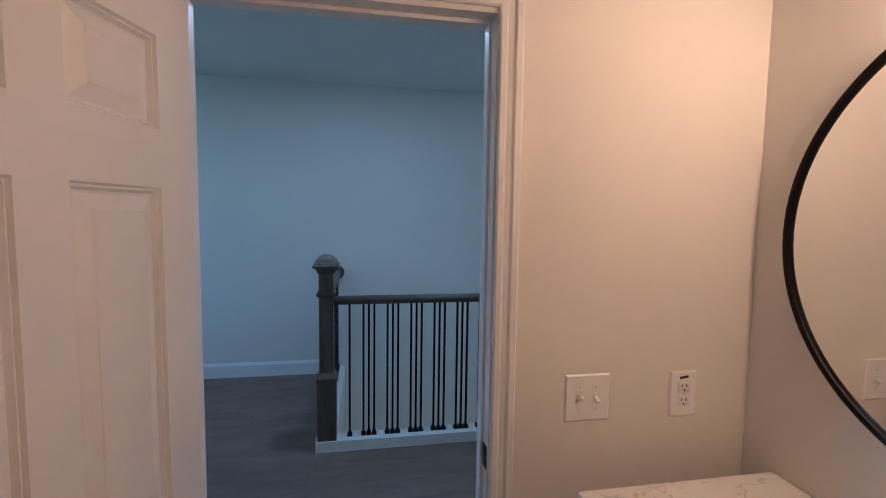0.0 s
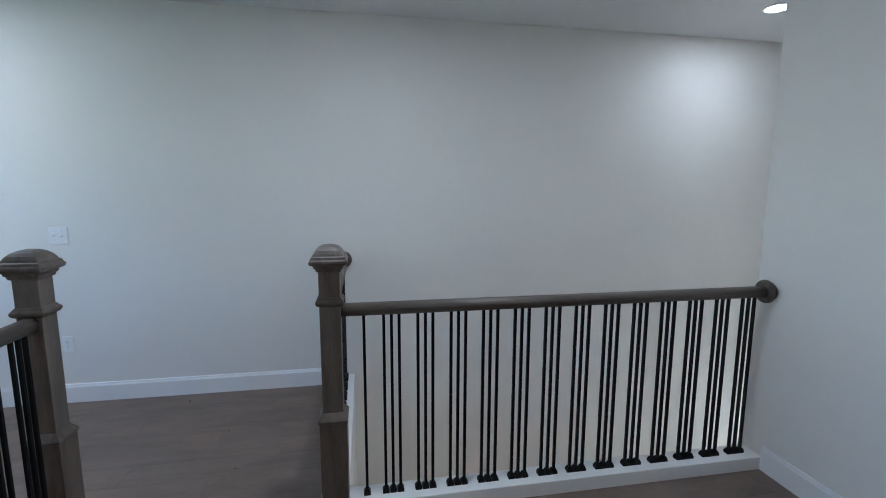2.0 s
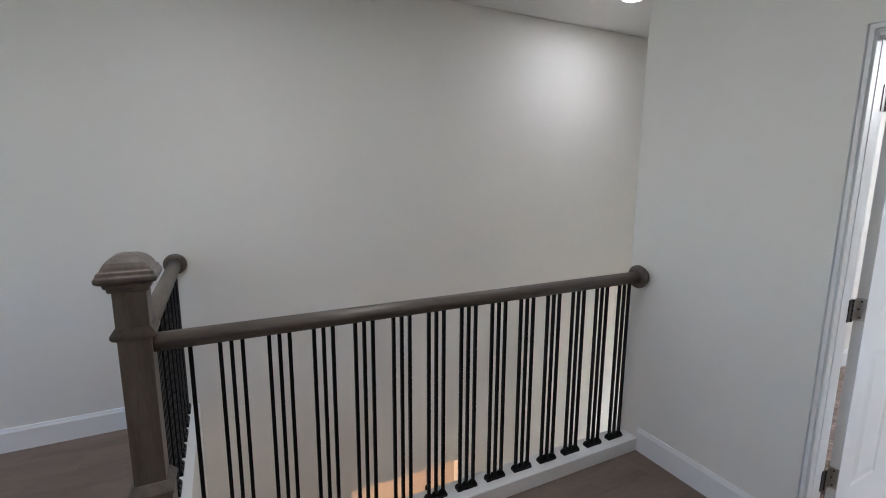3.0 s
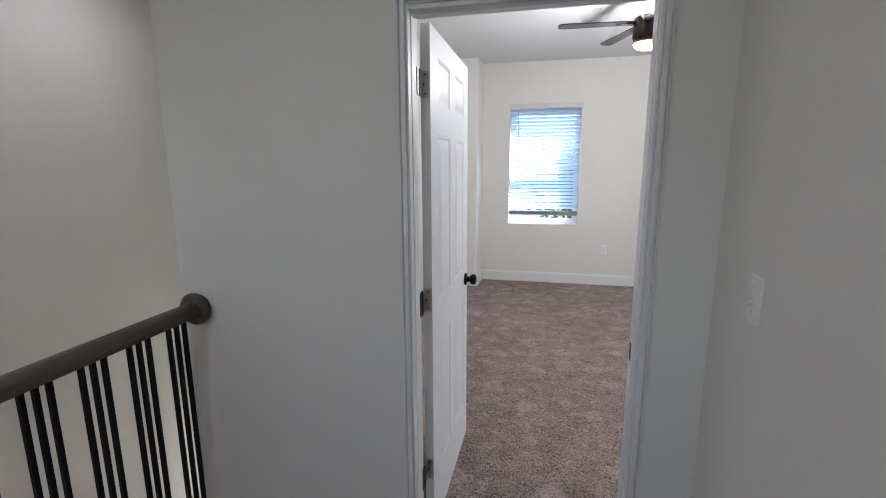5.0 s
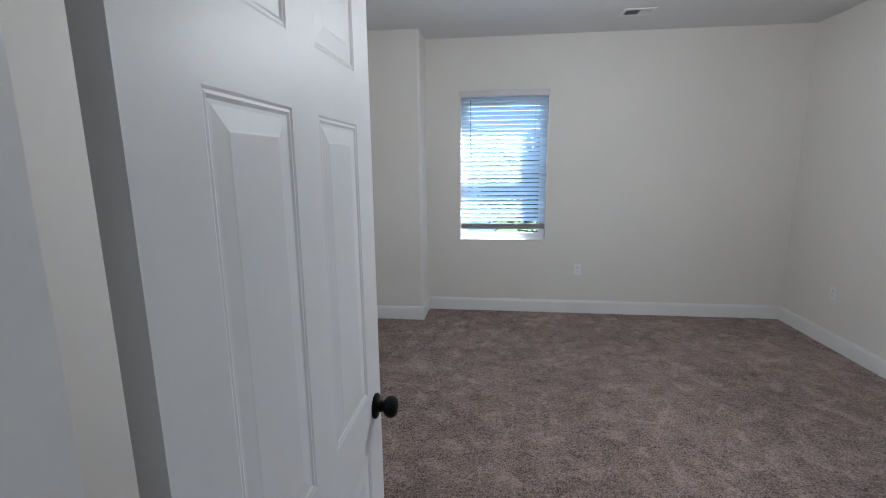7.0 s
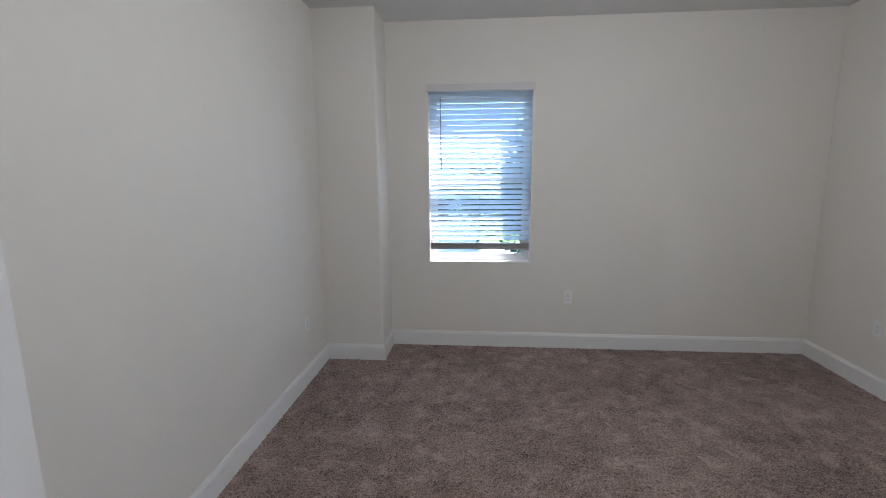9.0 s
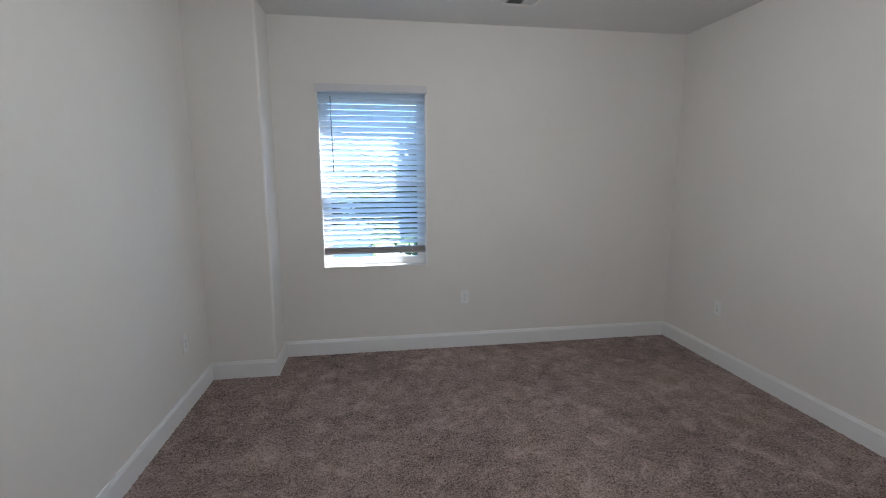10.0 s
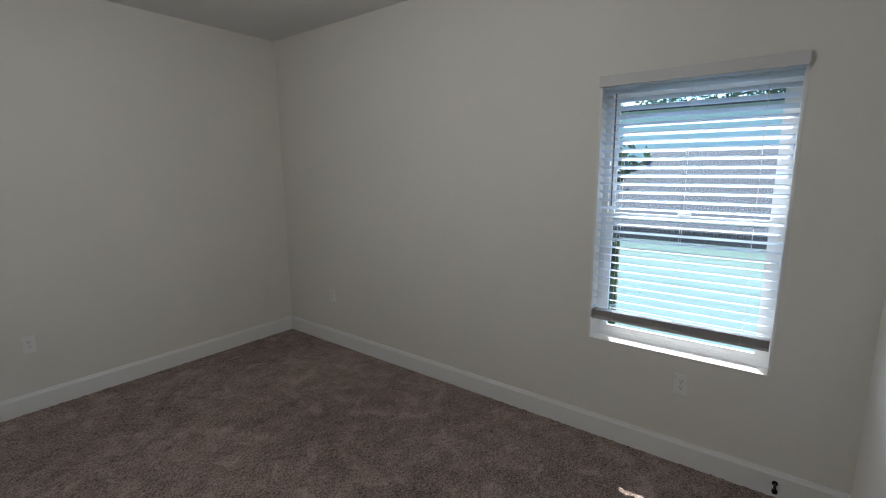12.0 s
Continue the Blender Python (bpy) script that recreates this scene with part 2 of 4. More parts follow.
GLASS = bpy.data.materials.new("window_glass")
GLASS.use_nodes = True
gn = GLASS.node_tree
gn.nodes.remove(gn.nodes["Principled BSDF"])
g_clear, g_gloss = gn.nodes.new("ShaderNodeBsdfTransparent"), gn.nodes.new("ShaderNodeBsdfGlossy")
g_mix, g_fres = gn.nodes.new("ShaderNodeMixShader"), gn.nodes.new("ShaderNodeFresnel")
g_clear.inputs["Color"].default_value = (0.87, 0.95, 0.985, 1)
g_gloss.inputs["Roughness"].default_value = 0.02
g_fres.inputs["IOR"].default_value = 1.45
gn.links.new(g_fres.outputs[0], g_mix.inputs[0])
gn.links.new(g_clear.outputs[0], g_mix.inputs[1])
gn.links.new(g_gloss.outputs[0], g_mix.inputs[2])
gn.links.new(g_mix.outputs[0], gn.nodes["Material Output"].inputs[0])

MIRROR = bpy.data.materials.new("mirror_silver")
MIRROR.use_nodes = True
mb = MIRROR.node_tree.nodes["Principled BSDF"]
mb.inputs["Base Color"].default_value, mb.inputs["Metallic"].default_value, mb.inputs["Roughness"].default_value = (0.88, 0.89, 0.88, 1), 1.0, 0.015

# ---- building helpers ----


def box(bm, x0, x1, y0, y1, z0, z1, bevel=0.0):
    c = ((x0 + x1) / 2, (y0 + y1) / 2, (z0 + z1) / 2)
    made = bmesh.ops.create_cube(bm, size=1, matrix=Matrix.LocRotScale(c, None, (abs(x1 - x0), abs(y1 - y0), abs(z1 - z0))))["verts"]
    if bevel:
        edges = {e for v in made for e in v.link_edges}
        bmesh.ops.bevel(bm, geom=list(edges), offset=bevel, segments=2, profile=0.5, affect="EDGES")
    return bm


def a_box(x0, x1, y0, y1, z0, z1, bevel=0.0):
    return box(bmesh.new(), x0, x1, y0, y1, z0, z1, bevel)


def cylinder(bm, p, q, r0, r1=None, seg=20, caps=True):
    p, q = Vector(p), Vector(q)
    d = q - p
    m = Matrix.Translation((p + q) / 2) @ d.to_track_quat("Z", "Y").to_matrix().to_4x4()
    bmesh.ops.create_cone(bm, cap_ends=caps, segments=seg, radius1=r0, radius2=r0 if r1 is None else r1, depth=d.length, matrix=m)
    return bm


def turned(profile, seg=32, square=False):
    """A solid of revolution about z from (z, radius) pairs; square: a four-sided one, radius being half its width."""
    bm = bmesh.new()
    n = 4 if square else seg
    k = math.sqrt(2) if square else 1
    rings = []
    for z, r in profile:
        rings.append([bm.verts.new((k * r * math.cos(2 * math.pi * (i + (0.5 if square else 0)) / n), k * r * math.sin(2 * math.pi * (i + (0.5 if square else 0)) / n), z)) for i in range(n)])
    for a, b in zip(rings, rings[1:]):
        for i in range(n):
            bm.faces.new((a[i], a[(i + 1) % n], b[(i + 1) % n], b[i]))
    bm.faces.new(rings[0][::-1])
    bm.faces.new(rings[-1])
    if not square:
        for f in bm.faces:
            f.smooth = len(f.verts) == 4
    return bm


def mesh_of(name, bm, mat):
    bmesh.ops.recalc_face_normals(bm, faces=bm.faces)
    me = bpy.data.meshes.new(name)
    bm.to_mesh(me)
    bm.free()
    me.materials.append(mat)
    return me


def thing(name, bm, mat, label, category, group="", kind="", at=None):
    ob = new(name, mesh_of(name, bm, mat))
    if at is not None:
        ob.matrix_world = at
    return tagged(ob, label, category, group, kind)


def base(name, at, label, category, group="", kind=""):
    ob = new(name)
    ob.empty_display_size = 0.1
    ob.matrix_world = at
    return tagged(ob, label, category, group, kind)


def part(name, bm, mat, parent, label="", at=None):
    ob = new(name, mesh_of(name, bm, mat))
    ob.parent = parent
    if at is not None:
        ob.matrix_basis = at
    return tagged(ob, label)


def same_part(name, me, parent, at, label=""):
    ob = new(name, me)
    ob.parent = parent
    ob.matrix_basis = at
    return tagged(ob, label)


def structure(name, bm, mat, label, category):
    return thing(name, bm, mat, label, category, kind="structure")


def wall_shell(axis, c0, c1, a0, a1, z0, z1, holes):
    """One closed shell of a wall between c0 and c1, from a0 to a1 along it, with rectangular holes (a0, a1, z0, z1)."""
    al = sorted({a0, a1, *(h[0] for h in holes), *(h[1] for h in holes)})
    zl = sorted({z0, z1, *(h[2] for h in holes), *(h[3] for h in holes)})
    bm, made = bmesh.new(), {}

    def vert(a, c, z):
        key = (a, c, z)
        if key not in made:
            made[key] = bm.verts.new((c, a, z) if axis == "x" else (a, c, z))
        return made[key]

    def solid(i, k):
        if not (0 <= i < len(al) - 1 and 0 <= k < len(zl) - 1):
            return False
        a, z = (al[i] + al[i + 1]) / 2, (zl[k] + zl[k + 1]) / 2
        return not any(h[0] < a < h[1] and h[2] < z < h[3] for h in holes)

    for i in range(len(al) - 1):
        for k in range(len(zl) - 1):
            if not solid(i, k):
                continue
            p, q, u, v = al[i], al[i + 1], zl[k], zl[k + 1]
            for c in (c0, c1):
                bm.faces.new((vert(p, c, u), vert(q, c, u), vert(q, c, v), vert(p, c, v)))
            for there, a in ((solid(i - 1, k), p), (solid(i + 1, k), q)):
                if not there:
                    bm.faces.new((vert(a, c0, u), vert(a, c1, u), vert(a, c1, v), vert(a, c0, v)))
            for there, z in ((solid(i, k - 1), u), (solid(i, k + 1), v)):
                if not there:
                    bm.faces.new((vert(p, c0, z), vert(q, c0, z), vert(q, c1, z), vert(p, c1, z)))
    return bm


def wall_x(name, x0, x1, y0, y1, z0, z1, holes, label):
    """A wall that runs along y; holes: (y0, y1, z0, z1)."""
    return structure(name, wall_shell("x", x0, x1, y0, y1, z0, z1, holes), WALL, label, "wall")


def wall_y(name, x0, x1, y0, y1, z0, z1, holes, label):
    """A wall that runs along x; holes: (x0, x1, z0, z1)."""
    return structure(name, wall_shell("y", y0, y1, x0, x1, z0, z1, holes), WALL, label, "wall")


# ---- large structure: plan in metres ----
XS = -2.62            # stair wall
XE = -1.245           # corner of the door wall at the open well
XH, XB = 0.630, 0.738  # hall side and bathroom side of the bathroom wall
YV = -1.025           # vanity wall
Y0, DW = -0.028, 0.070  # door wall, hall side and bedroom side
BL, BR, BF = -1.185, 2.857, 4.476  # bedroom
BED_DOOR = (-0.318, 0.444)
BATH_DOOR = (-2.515, -1.771)
DOOR_H = 2.025
BATH_H = 2.065
W1 = (-0.357, 0.536, 0.768, 2.237)
W2 = (0.540, 1.432, 0.605, 2.057)
FAR_DOOR = (-5.56, -4.80)
LOW = -2.95
SOUTH = -6.5

wall_y("wall_door", XE, BR + 0.14, Y0, DW, LOW, CEIL, [(BED_DOOR[0], BED_DOOR[1], 0.0, DOOR_H)], "off-white painted wall with the bedroom doorway")
wall_x("wall_bedroom_west", XE, BL, DW, BF, LOW, CEIL, [], "off-white painted bedroom wall beside the open well")
wall_y("wall_bedroom_north", XE, BR + 0.14, BF, BF + 0.14, LOW, CEIL, [W1], "off-white painted bedroom wall with a window")
wall_x("wall_bedroom_east", BR, BR + 0.14, DW, BF, LOW, CEIL, [W2], "off-white painted bedroom wall with a window")
wall_x("wall_stair", XS - 0.13, XS, SOUTH, 3.0, LOW, CEIL, [(FAR_DOOR[0], FAR_DOOR[1], 0.0, DOOR_H), (-1.30, -0.335, LOW, -0.905)], "tall pale painted wall along the open well")
wall_y("wall_well_end", XS, XE, 2.9, 3.0, LOW, CEIL, [], "pale painted wall closing the well")
wall_x("wall_bathroom", XH, XB, SOUTH, Y0, LOW, CEIL, [(BATH_DOOR[0], BATH_DOOR[1], 0.0, BATH_H)], "off-white painted wall with the bathroom doorway")
wall_y("wall_vanity", XB, 3.0, YV, YV + 0.11, LOW, CEIL, [], "off-white painted wall behind the bathroom mirror")
wall_y("wall_bathroom_south", XB, 3.0, -3.75, -3.64, LOW, CEIL, [], "off-white painted bathroom wall")
wall_x("wall_bathroom_east", 3.0, 3.11, -3.75, Y0, LOW, CEIL, [], "off-white painted bathroom wall")
wall_y("wall_landing_south", XS, XH, SOUTH - 0.12, SOUTH, LOW, CEIL, [(-1.85, -0.55, 0.85, 2.15)], "pale painted landing wall with a window")
wall_y("wall_under_landing", XS, -1.24, -2.40, -2.27, LOW, -0.28, [], "pale painted wall under the landing")
wall_x("wall_under_landing_east", -1.235, -1.11, -2.40, Y0, LOW, -0.28, [], "pale painted wall under the landing")
structure("wall_bedroom_south", a_box(0.53, BR, DW, 0.195, 0.0, CEIL), WALL, "off-white painted bedroom wall beside the doorway", "wall")
bm = a_box(BL, -0.70, 4.11, BF, 0.0, CEIL)
bmesh.ops.bevel(bm, geom=[e for e in bm.edges if all(abs(v.co.x + 0.70) < 1e-4 and abs(v.co.y - 4.11) < 1e-4 for v in e.verts)], offset=0.018, segments=4, profile=0.5, affect="EDGES")
structure("wall_chase", bm, WALL, "off-white boxed-out corner of the bedroom wall", "wall")

structure("ceiling_bedroom", a_box(XE, BR + 0.14, DW - 0.02, BF + 0.14, CEIL, CEIL + 0.12), CEILING, "flat white bedroom ceiling", "ceiling")
structure("ceiling_landing", box(a_box(XS - 0.13, XH, SOUTH - 0.12, DW - 0.02, CEIL, CEIL + 0.12), XS - 0.13, XE, DW - 0.02, 3.0, CEIL, CEIL + 0.12), CEILING, "flat white landing ceiling", "ceiling")
structure("ceiling_bathroom", a_box(XH, 3.11, -3.75, DW - 0.02, CEIL, CEIL + 0.12), CEILING, "flat white bathroom ceiling", "ceiling")
structure("floor_lower", a_box(-4.4, 3.0, SOUTH, BF, LOW - 0.1, LOW), PLANK, "grey-brown plank floor of the level below", "floor")
lower = bmesh.new()
box(lower, -4.4, XS - 0.13, -2.5, -2.4, LOW, -0.3)
box(lower, -4.4, XS - 0.13, 0.6, 0.7, LOW, -0.3)
box(lower, -4.5, -4.4, -2.5, 0.7, LOW, -0.3)
box(lower, -4.5, XS - 0.13, -2.5, 0.7, -0.3, -0.2)
structure("wall_lower_room", lower, WALL, "pale painted walls of the room below", "wall")

closet = bmesh.new()
for c in ((-3.9, -3.8, -5.9, -4.4, 0.0, CEIL), (-3.8, XS - 0.13, -5.9, -5.8, 0.0, CEIL), (-3.8, XS - 0.13, -4.5, -4.4, 0.0, CEIL), (-3.9, XS - 0.13, -5.9, -4.4, CEIL, CEIL + 0.1), (-3.9, XS - 0.13, -5.9, -4.4, -0.1, 0.0)):
    box(closet, *c)
structure("wall_closet", closet, WALL, "pale painted walls of the unlit room behind the far door", "wall")

# floors
STAIR = (-1.20, XH, -4.50, -3.565)  # stair opening
fl = bmesh.new()
box(fl, XS, XH, SOUTH, STAIR[2], -0.28, -0.006)
box(fl, XS, STAIR[0], STAIR[2], -2.27, -0.28, -0.006)
box(fl, STAIR[0], XH, STAIR[3], -2.27, -0.28, -0.006)
box(fl, -1.235, XH, -2.27, Y0, -0.28, -0.006)
landing_floor = structure("floor", fl, SUBFLOOR, "grey-brown wood-look plank floor of the landing", "floor")
structure("floor_bathroom", a_box(XB, 3.0, -3.64, YV, -0.28, -0.004), PLANK, "grey-brown wood-look bathroom floor", "floor")
structure("threshold_bathroom", a_box(XH, XB, BATH_DOOR[0], BATH_DOOR[1], -0.28, -0.003), PLANK, "grey-brown wood-look threshold", "floor")

# carpet: a tufted sheet
NX, NY = 300, 330
gx, gy = np.meshgrid(np.linspace(BL, BR, NX), np.linspace(0.0, BF, NY), indexing="ij")
rng = np.random.RandomState(4)
gz = -0.004 + rng.rand(NX, NY) * 0.009
gx = gx + (rng.rand(NX, NY) - 0.5) * 0.008
gy = gy + (rng.rand(NX, NY) - 0.5) * 0.008
inside = np.where(gy[:-1, :-1] < DW, (gx[:-1, :-1] > BED_DOOR[0]) & (gx[1:, 1:] < BED_DOOR[1]), True)
idx = np.arange(NX * NY).reshape(NX, NY)
quads = np.stack([idx[:-1, :-1], idx[1:, :-1], idx[1:, 1:], idx[:-1, 1:]], -1)[inside]
me = bpy.data.meshes.new("carpet")
me.from_pydata(np.stack([gx.ravel(), gy.ravel(), gz.ravel()], 1).tolist(), [], quads.tolist())
me.materials.append(CARPET)
carpet = tagged(new("carpet", me), "mottled grey-brown cut-pile bedroom carpet", "carpet", kind="structure")
structure("floor_bedroom", a_box(BL, BR, DW, BF, -0.28, -0.02), SUBFLOOR, "floor under the bedroom carpet", "floor")
structure("threshold_bedroom", a_box(BED_DOOR[0], BED_DOOR[1], Y0, DW, -0.28, -0.015), SUBFLOOR, "floor under the bedroom doorway", "floor")


# baseboards with an eased top edge
def board_run(bm, p, q, n, h=0.135, t=0.014):
    """A board along the wall from p to q (plan points), n: the unit way into the room."""
    prof = ((0, 0), (t, 0), (t, h - 0.022), (t - 0.004, h - 0.012), (t - 0.007, h), (0, h))
    ends = [[bm.verts.new((c[0] + n[0] * d, c[1] + n[1] * d, z)) for d, z in prof] for c in (p, q)]
    k = len(prof)
    for i in range(k):
        bm.faces.new((ends[0][i], ends[0][(i + 1) % k], ends[1][(i + 1) % k], ends[1][i]))
    bm.faces.new(ends[0])
    bm.faces.new(ends[1][::-1])


def baseboard(name, runs, label):
    for p, q, n in runs:
        bm = bmesh.new()
        board_run(bm, p, q, n)
        structure(name, bm, TRIM, label, "baseboard")


CW = 0.048  # casing width
baseboard("baseboard_bedroom", [((BL, 0.9), (BL, 4.11), (1, 0)), ((BL, DW), (BL, 0.9), (1, 0)), ((BL, 4.11), (-0.70, 4.11), (0, -1)), ((-0.70, 4.096), (-0.70, BF), (1, 0)), ((-0.70, BF), (BR, BF), (0, -1)),
          ((BR, DW), (BR, BF), (-1, 0)), ((0.53, 0.195), (BR, 0.195), (0, 1)), ((BL, DW), (BED_DOOR[0] - CW, DW), (0, 1))], "white painted bedroom baseboard")
baseboard("baseboard_landing", [((XS, FAR_DOOR[1] + CW), (XS, -2.40), (1, 0)), ((-1.105, Y0), (BED_DOOR[0] - 0.020, Y0), (0, -1)), ((BED_DOOR[1] + 0.020, Y0), (XH, Y0), (0, -1)),
          ((XH, BATH_DOOR[1] + CW), (XH, Y0), (-1, 0)), ((XH, -3.43), (XH, BATH_DOOR[0] - CW), (-1, 0)), ((XS, SOUTH), (XS, FAR_DOOR[0] - CW), (1, 0))], "white painted landing baseboard")
baseboard("baseboard_bathroom", [((XB, BATH_DOOR[1] + CW), (XB, YV), (1, 0)), ((XB, -3.64), (XB, BATH_DOOR[0] - CW), (1, 0))], "white painted bathroom baseboard")


# door casings, jambs and stops
BEADED = ((0.0, 0.0), (0.0, 0.008), (0.003, 0.009), (0.006, 0.004), (0.009, 0.004), (0.011, 0.013), (0.025, 0.013), (0.027, 0.004), (0.033, 0.004), (0.034, 0.011), (0.037, 0.013), (0.039, 0.011), (0.039, 0.0))


def casing(name, axis, c, out, a0, a1, top, label, wide=1.0, thick=1.0, prof=None):
    prof = prof or ((0.0, 0.0), (0.0, 0.010), (0.004, 0.013), (0.016, 0.013), (0.021, 0.010), (0.034, 0.012), (0.041, 0.017), (0.056, 0.017), (0.060, 0.012), (0.060, 0.0))
    bm = bmesh.new()
    rows = []
    for d, h in prof:
        d, h = d * wide, h * thick
        pts = ((a0 - d, 0.0), (a0 - d, top + d), (a1 + d, top + d), (a1 + d, 0.0))
        rows.append([bm.verts.new((c + out * h, a, z) if axis == "x" else (a, c + out * h, z)) for a, z in pts])
    for r, s in zip(rows, rows[1:]):
        for i in range(3):
            bm.faces.new((r[i], r[i + 1], s[i + 1], s[i]))
    return structure(name, bm, TRIM, label, "door trim")


def jamb(name, axis, c0, c1, a0, a1, top, stop, label, proud=0.008):
    """Lining of an opening, with a door stop at the place stop across the wall."""
    t = 0.018
    bm = bmesh.new()
    pieces = [(a0, a0 + t, 0, top), (a1 - t, a1, 0, top), (a0 + t, a1 - t, top - t, top)]
    for a, b, z0, z1 in pieces:
        box(bm, *((c0, c1, a, b) if axis == "x" else (a, b, c0, c1)), z0, z1)
    for a, b, z0, z1 in ((a0 + t, a0 + t + proud, 0, top - t), (a1 - t - proud, a1 - t, 0, top - t), (a0 + t + proud, a1 - t - proud, top - t - 0.01, top - t)):
        box(bm, *((stop, stop + 0.032, a, b) if axis == "x" else (a, b, stop, stop + 0.032)), z0, z1)
    return structure(name, bm, TRIM, label, "door frame")


T = 0.018
casing("trim_bedroom_door_hall", "y", Y0, -1, BED_DOOR[0] + 0.018, BED_DOOR[1] - 0.016, DOOR_H - 0.005, "slim white beaded casing of the bedroom door", 0.85, 1.25, BEADED)
casing("trim_bedroom_door_room", "y", DW, 1, BED_DOOR[0] + 0.005, BED_DOOR[1] - 0.005, DOOR_H - 0.005, "white moulded casing of the bedroom door")
jamb("door_frame_bedroom", "y", Y0 - 0.001, DW + 0.001, *BED_DOOR, DOOR_H, -0.004, "white painted bedroom door frame", 0.002)
casing("trim_bathroom_door_room", "x", XB, 1, BATH_DOOR[0] + 0.013, BATH_DOOR[1] - 0.013, BATH_H - 0.005, "white moulded casing of the bathroom door")
casing("trim_bathroom_door_hall", "x", XH, -1, BATH_DOOR[0] + 0.013, BATH_DOOR[1] - 0.013, BATH_H - 0.005, "white moulded casing of the bathroom door")
jamb("door_frame_bathroom", "x", XH - 0.001, XB + 0.001, *BATH_DOOR, BATH_H, XH + 0.035, "white painted bathroom door frame")
casing("trim_far_door", "x", XS, 1, FAR_DOOR[0] + 0.005, FAR_DOOR[1] - 0.005, DOOR_H - 0.005, "white moulded casing of the far landing door")
jamb("door_frame_far", "x", XS - 0.131, XS + 0.001, *FAR_DOOR, DOOR_H, XS - 0.09, "white painted door frame")


# ---- six-panel doors ----
def panel_bm(w, h, face, relief=1.0):
    """Raised panel, lower left corner at the origin, in the xz plane; face: +1 or -1 along y."""
    bm = bmesh.new()
    rings = []
    for inset, depth in ((0.0, 0.0), (0.004, 0.0028), (0.008, 0.0020), (0.013, 0.0058), (0.018, 0.0058), (0.044, 0.0018), (0.047, 0.0010)):
        rings.append([bm.verts.new((x, -face * depth * relief, z)) for x, z in ((inset, inset), (w - inset, inset), (w - inset, h - inset), (inset, h - inset))])
    for r, s in zip(rings, rings[1:]):
        for i in range(4):
            bm.faces.new((r[i], r[(i + 1) % 4], s[(i + 1) % 4], s[i]))
    bm.faces.new(rings[-1])
    return bm


def six_panel_door(name, at, width, label, knob_z=0.925, hinges=True, lift=0.0, relief=1.0, st=0.112, mu=0.105):
    """Hinge edge at x = 0, leaf towards +x, thickness from y = 0 to y = -0.035, foot at z = 0."""
    H, th = 2.0, 0.035
    door = base(name, at, label, "door", kind="structure")
    pw = (width - 2 * st - mu) / 2
    xs = (0, st, st + pw, st + pw + mu, width - st, width)
    zs = (0, 0.235, 0.795 + lift, 0.945 + lift, 1.600 + lift, 1.715 + lift * 0.9, 1.895 + lift * 0.4, H)
    bm = bmesh.new()
    for y in (0.0, -th):
        for i in range(5):
            for j in range(7):
                if i in (1, 3) and j in (1, 3, 5):
                    continue
                bm.faces.new([bm.verts.new((x, y, z)) for x, z in ((xs[i], zs[j]), (xs[i + 1], zs[j]), (xs[i + 1], zs[j + 1]), (xs[i], zs[j + 1]))])
    for a, b in (((0, 0), (0, H)), ((width, 0), (width, H)), ((0, 0), (width, 0)), ((0, H), (width, H))):
        bm.faces.new([bm.verts.new((p[0], y, p[1])) for p, y in ((a, 0), (b, 0), (b, -th), (a, -th))])
    bmesh.ops.remove_doubles(bm, verts=bm.verts, dist=1e-5)
    part("leaf", bm, DOORPAINT, door)
    for face, y in ((1, 0.0), (-1, -th)):
        for j in (1, 3, 5):
            me = mesh_of("panel", panel_bm(pw, zs[j + 1] - zs[j], face, relief), DOORPAINT)
            for i in (1, 3):
                same_part("panel", me, door, pose(xs[i], y, zs[j]))
    for face, y in ((1, 0.0), (-1, -th)):
        knob = part("door_knob", turned([(0, 0.032), (0.006, 0.033), (0.009, 0.030), (0.011, 0.016), (0.024, 0.014), (0.027, 0.018), (0.031, 0.024), (0.038, 0.028), (0.047, 0.0285), (0.054, 0.026), (0.059, 0.020), (0.061, 0.012), (0.062, 0.002)], 24), IRON, door, "round black door knob",
                    pose(width - 0.057, y, knob_z, -90 * face))
    part("latch_plate", a_box(width - 0.0005, width + 0.0015, -0.029, -0.006, knob_z - 0.028, knob_z + 0.028), IRON, door, "black latch plate")
    if hinges:
        for z in (0.30, 1.02, 1.80):
            hinge = part("hinge", a_box(-0.0022, 0.0, -0.034, -0.001, z - 0.045, z + 0.045), NICKEL, door, "satin nickel hinge")
            part("wing", a_box(-0.044, -0.002, -0.0082, -0.0062, z - 0.045, z + 0.045), NICKEL, hinge)
            kn = bmesh.new()
            for k in range(5):
                cylinder(kn, (-0.047, -0.007, z - 0.045 + k * 0.018 + 0.001), (-0.047, -0.007, z - 0.045 + (k + 1) * 0.018 - 0.001), 0.0062, seg=12)
            part("knuckle", kn, BRONZE, hinge)
            for dz in (-0.032, 0.0, 0.032):
                part("screw", cylinder(bmesh.new(), (-0.0022, -0.018 + 0.006 * (dz == 0), z + dz), (-0.003, -0.018 + 0.006 * (dz == 0), z + dz), 0.004, seg=10), SLOT, hinge)
            # bronze here paints in the dark surroundings that the nickel leaf mirrors
            part("frame_leaf", a_box(-0.074, -0.048, -0.0098, -0.0072, z - 0.045, z + 0.045), BRONZE, hinge, "nickel hinge leaf, its dark reflection painted in")
    return door


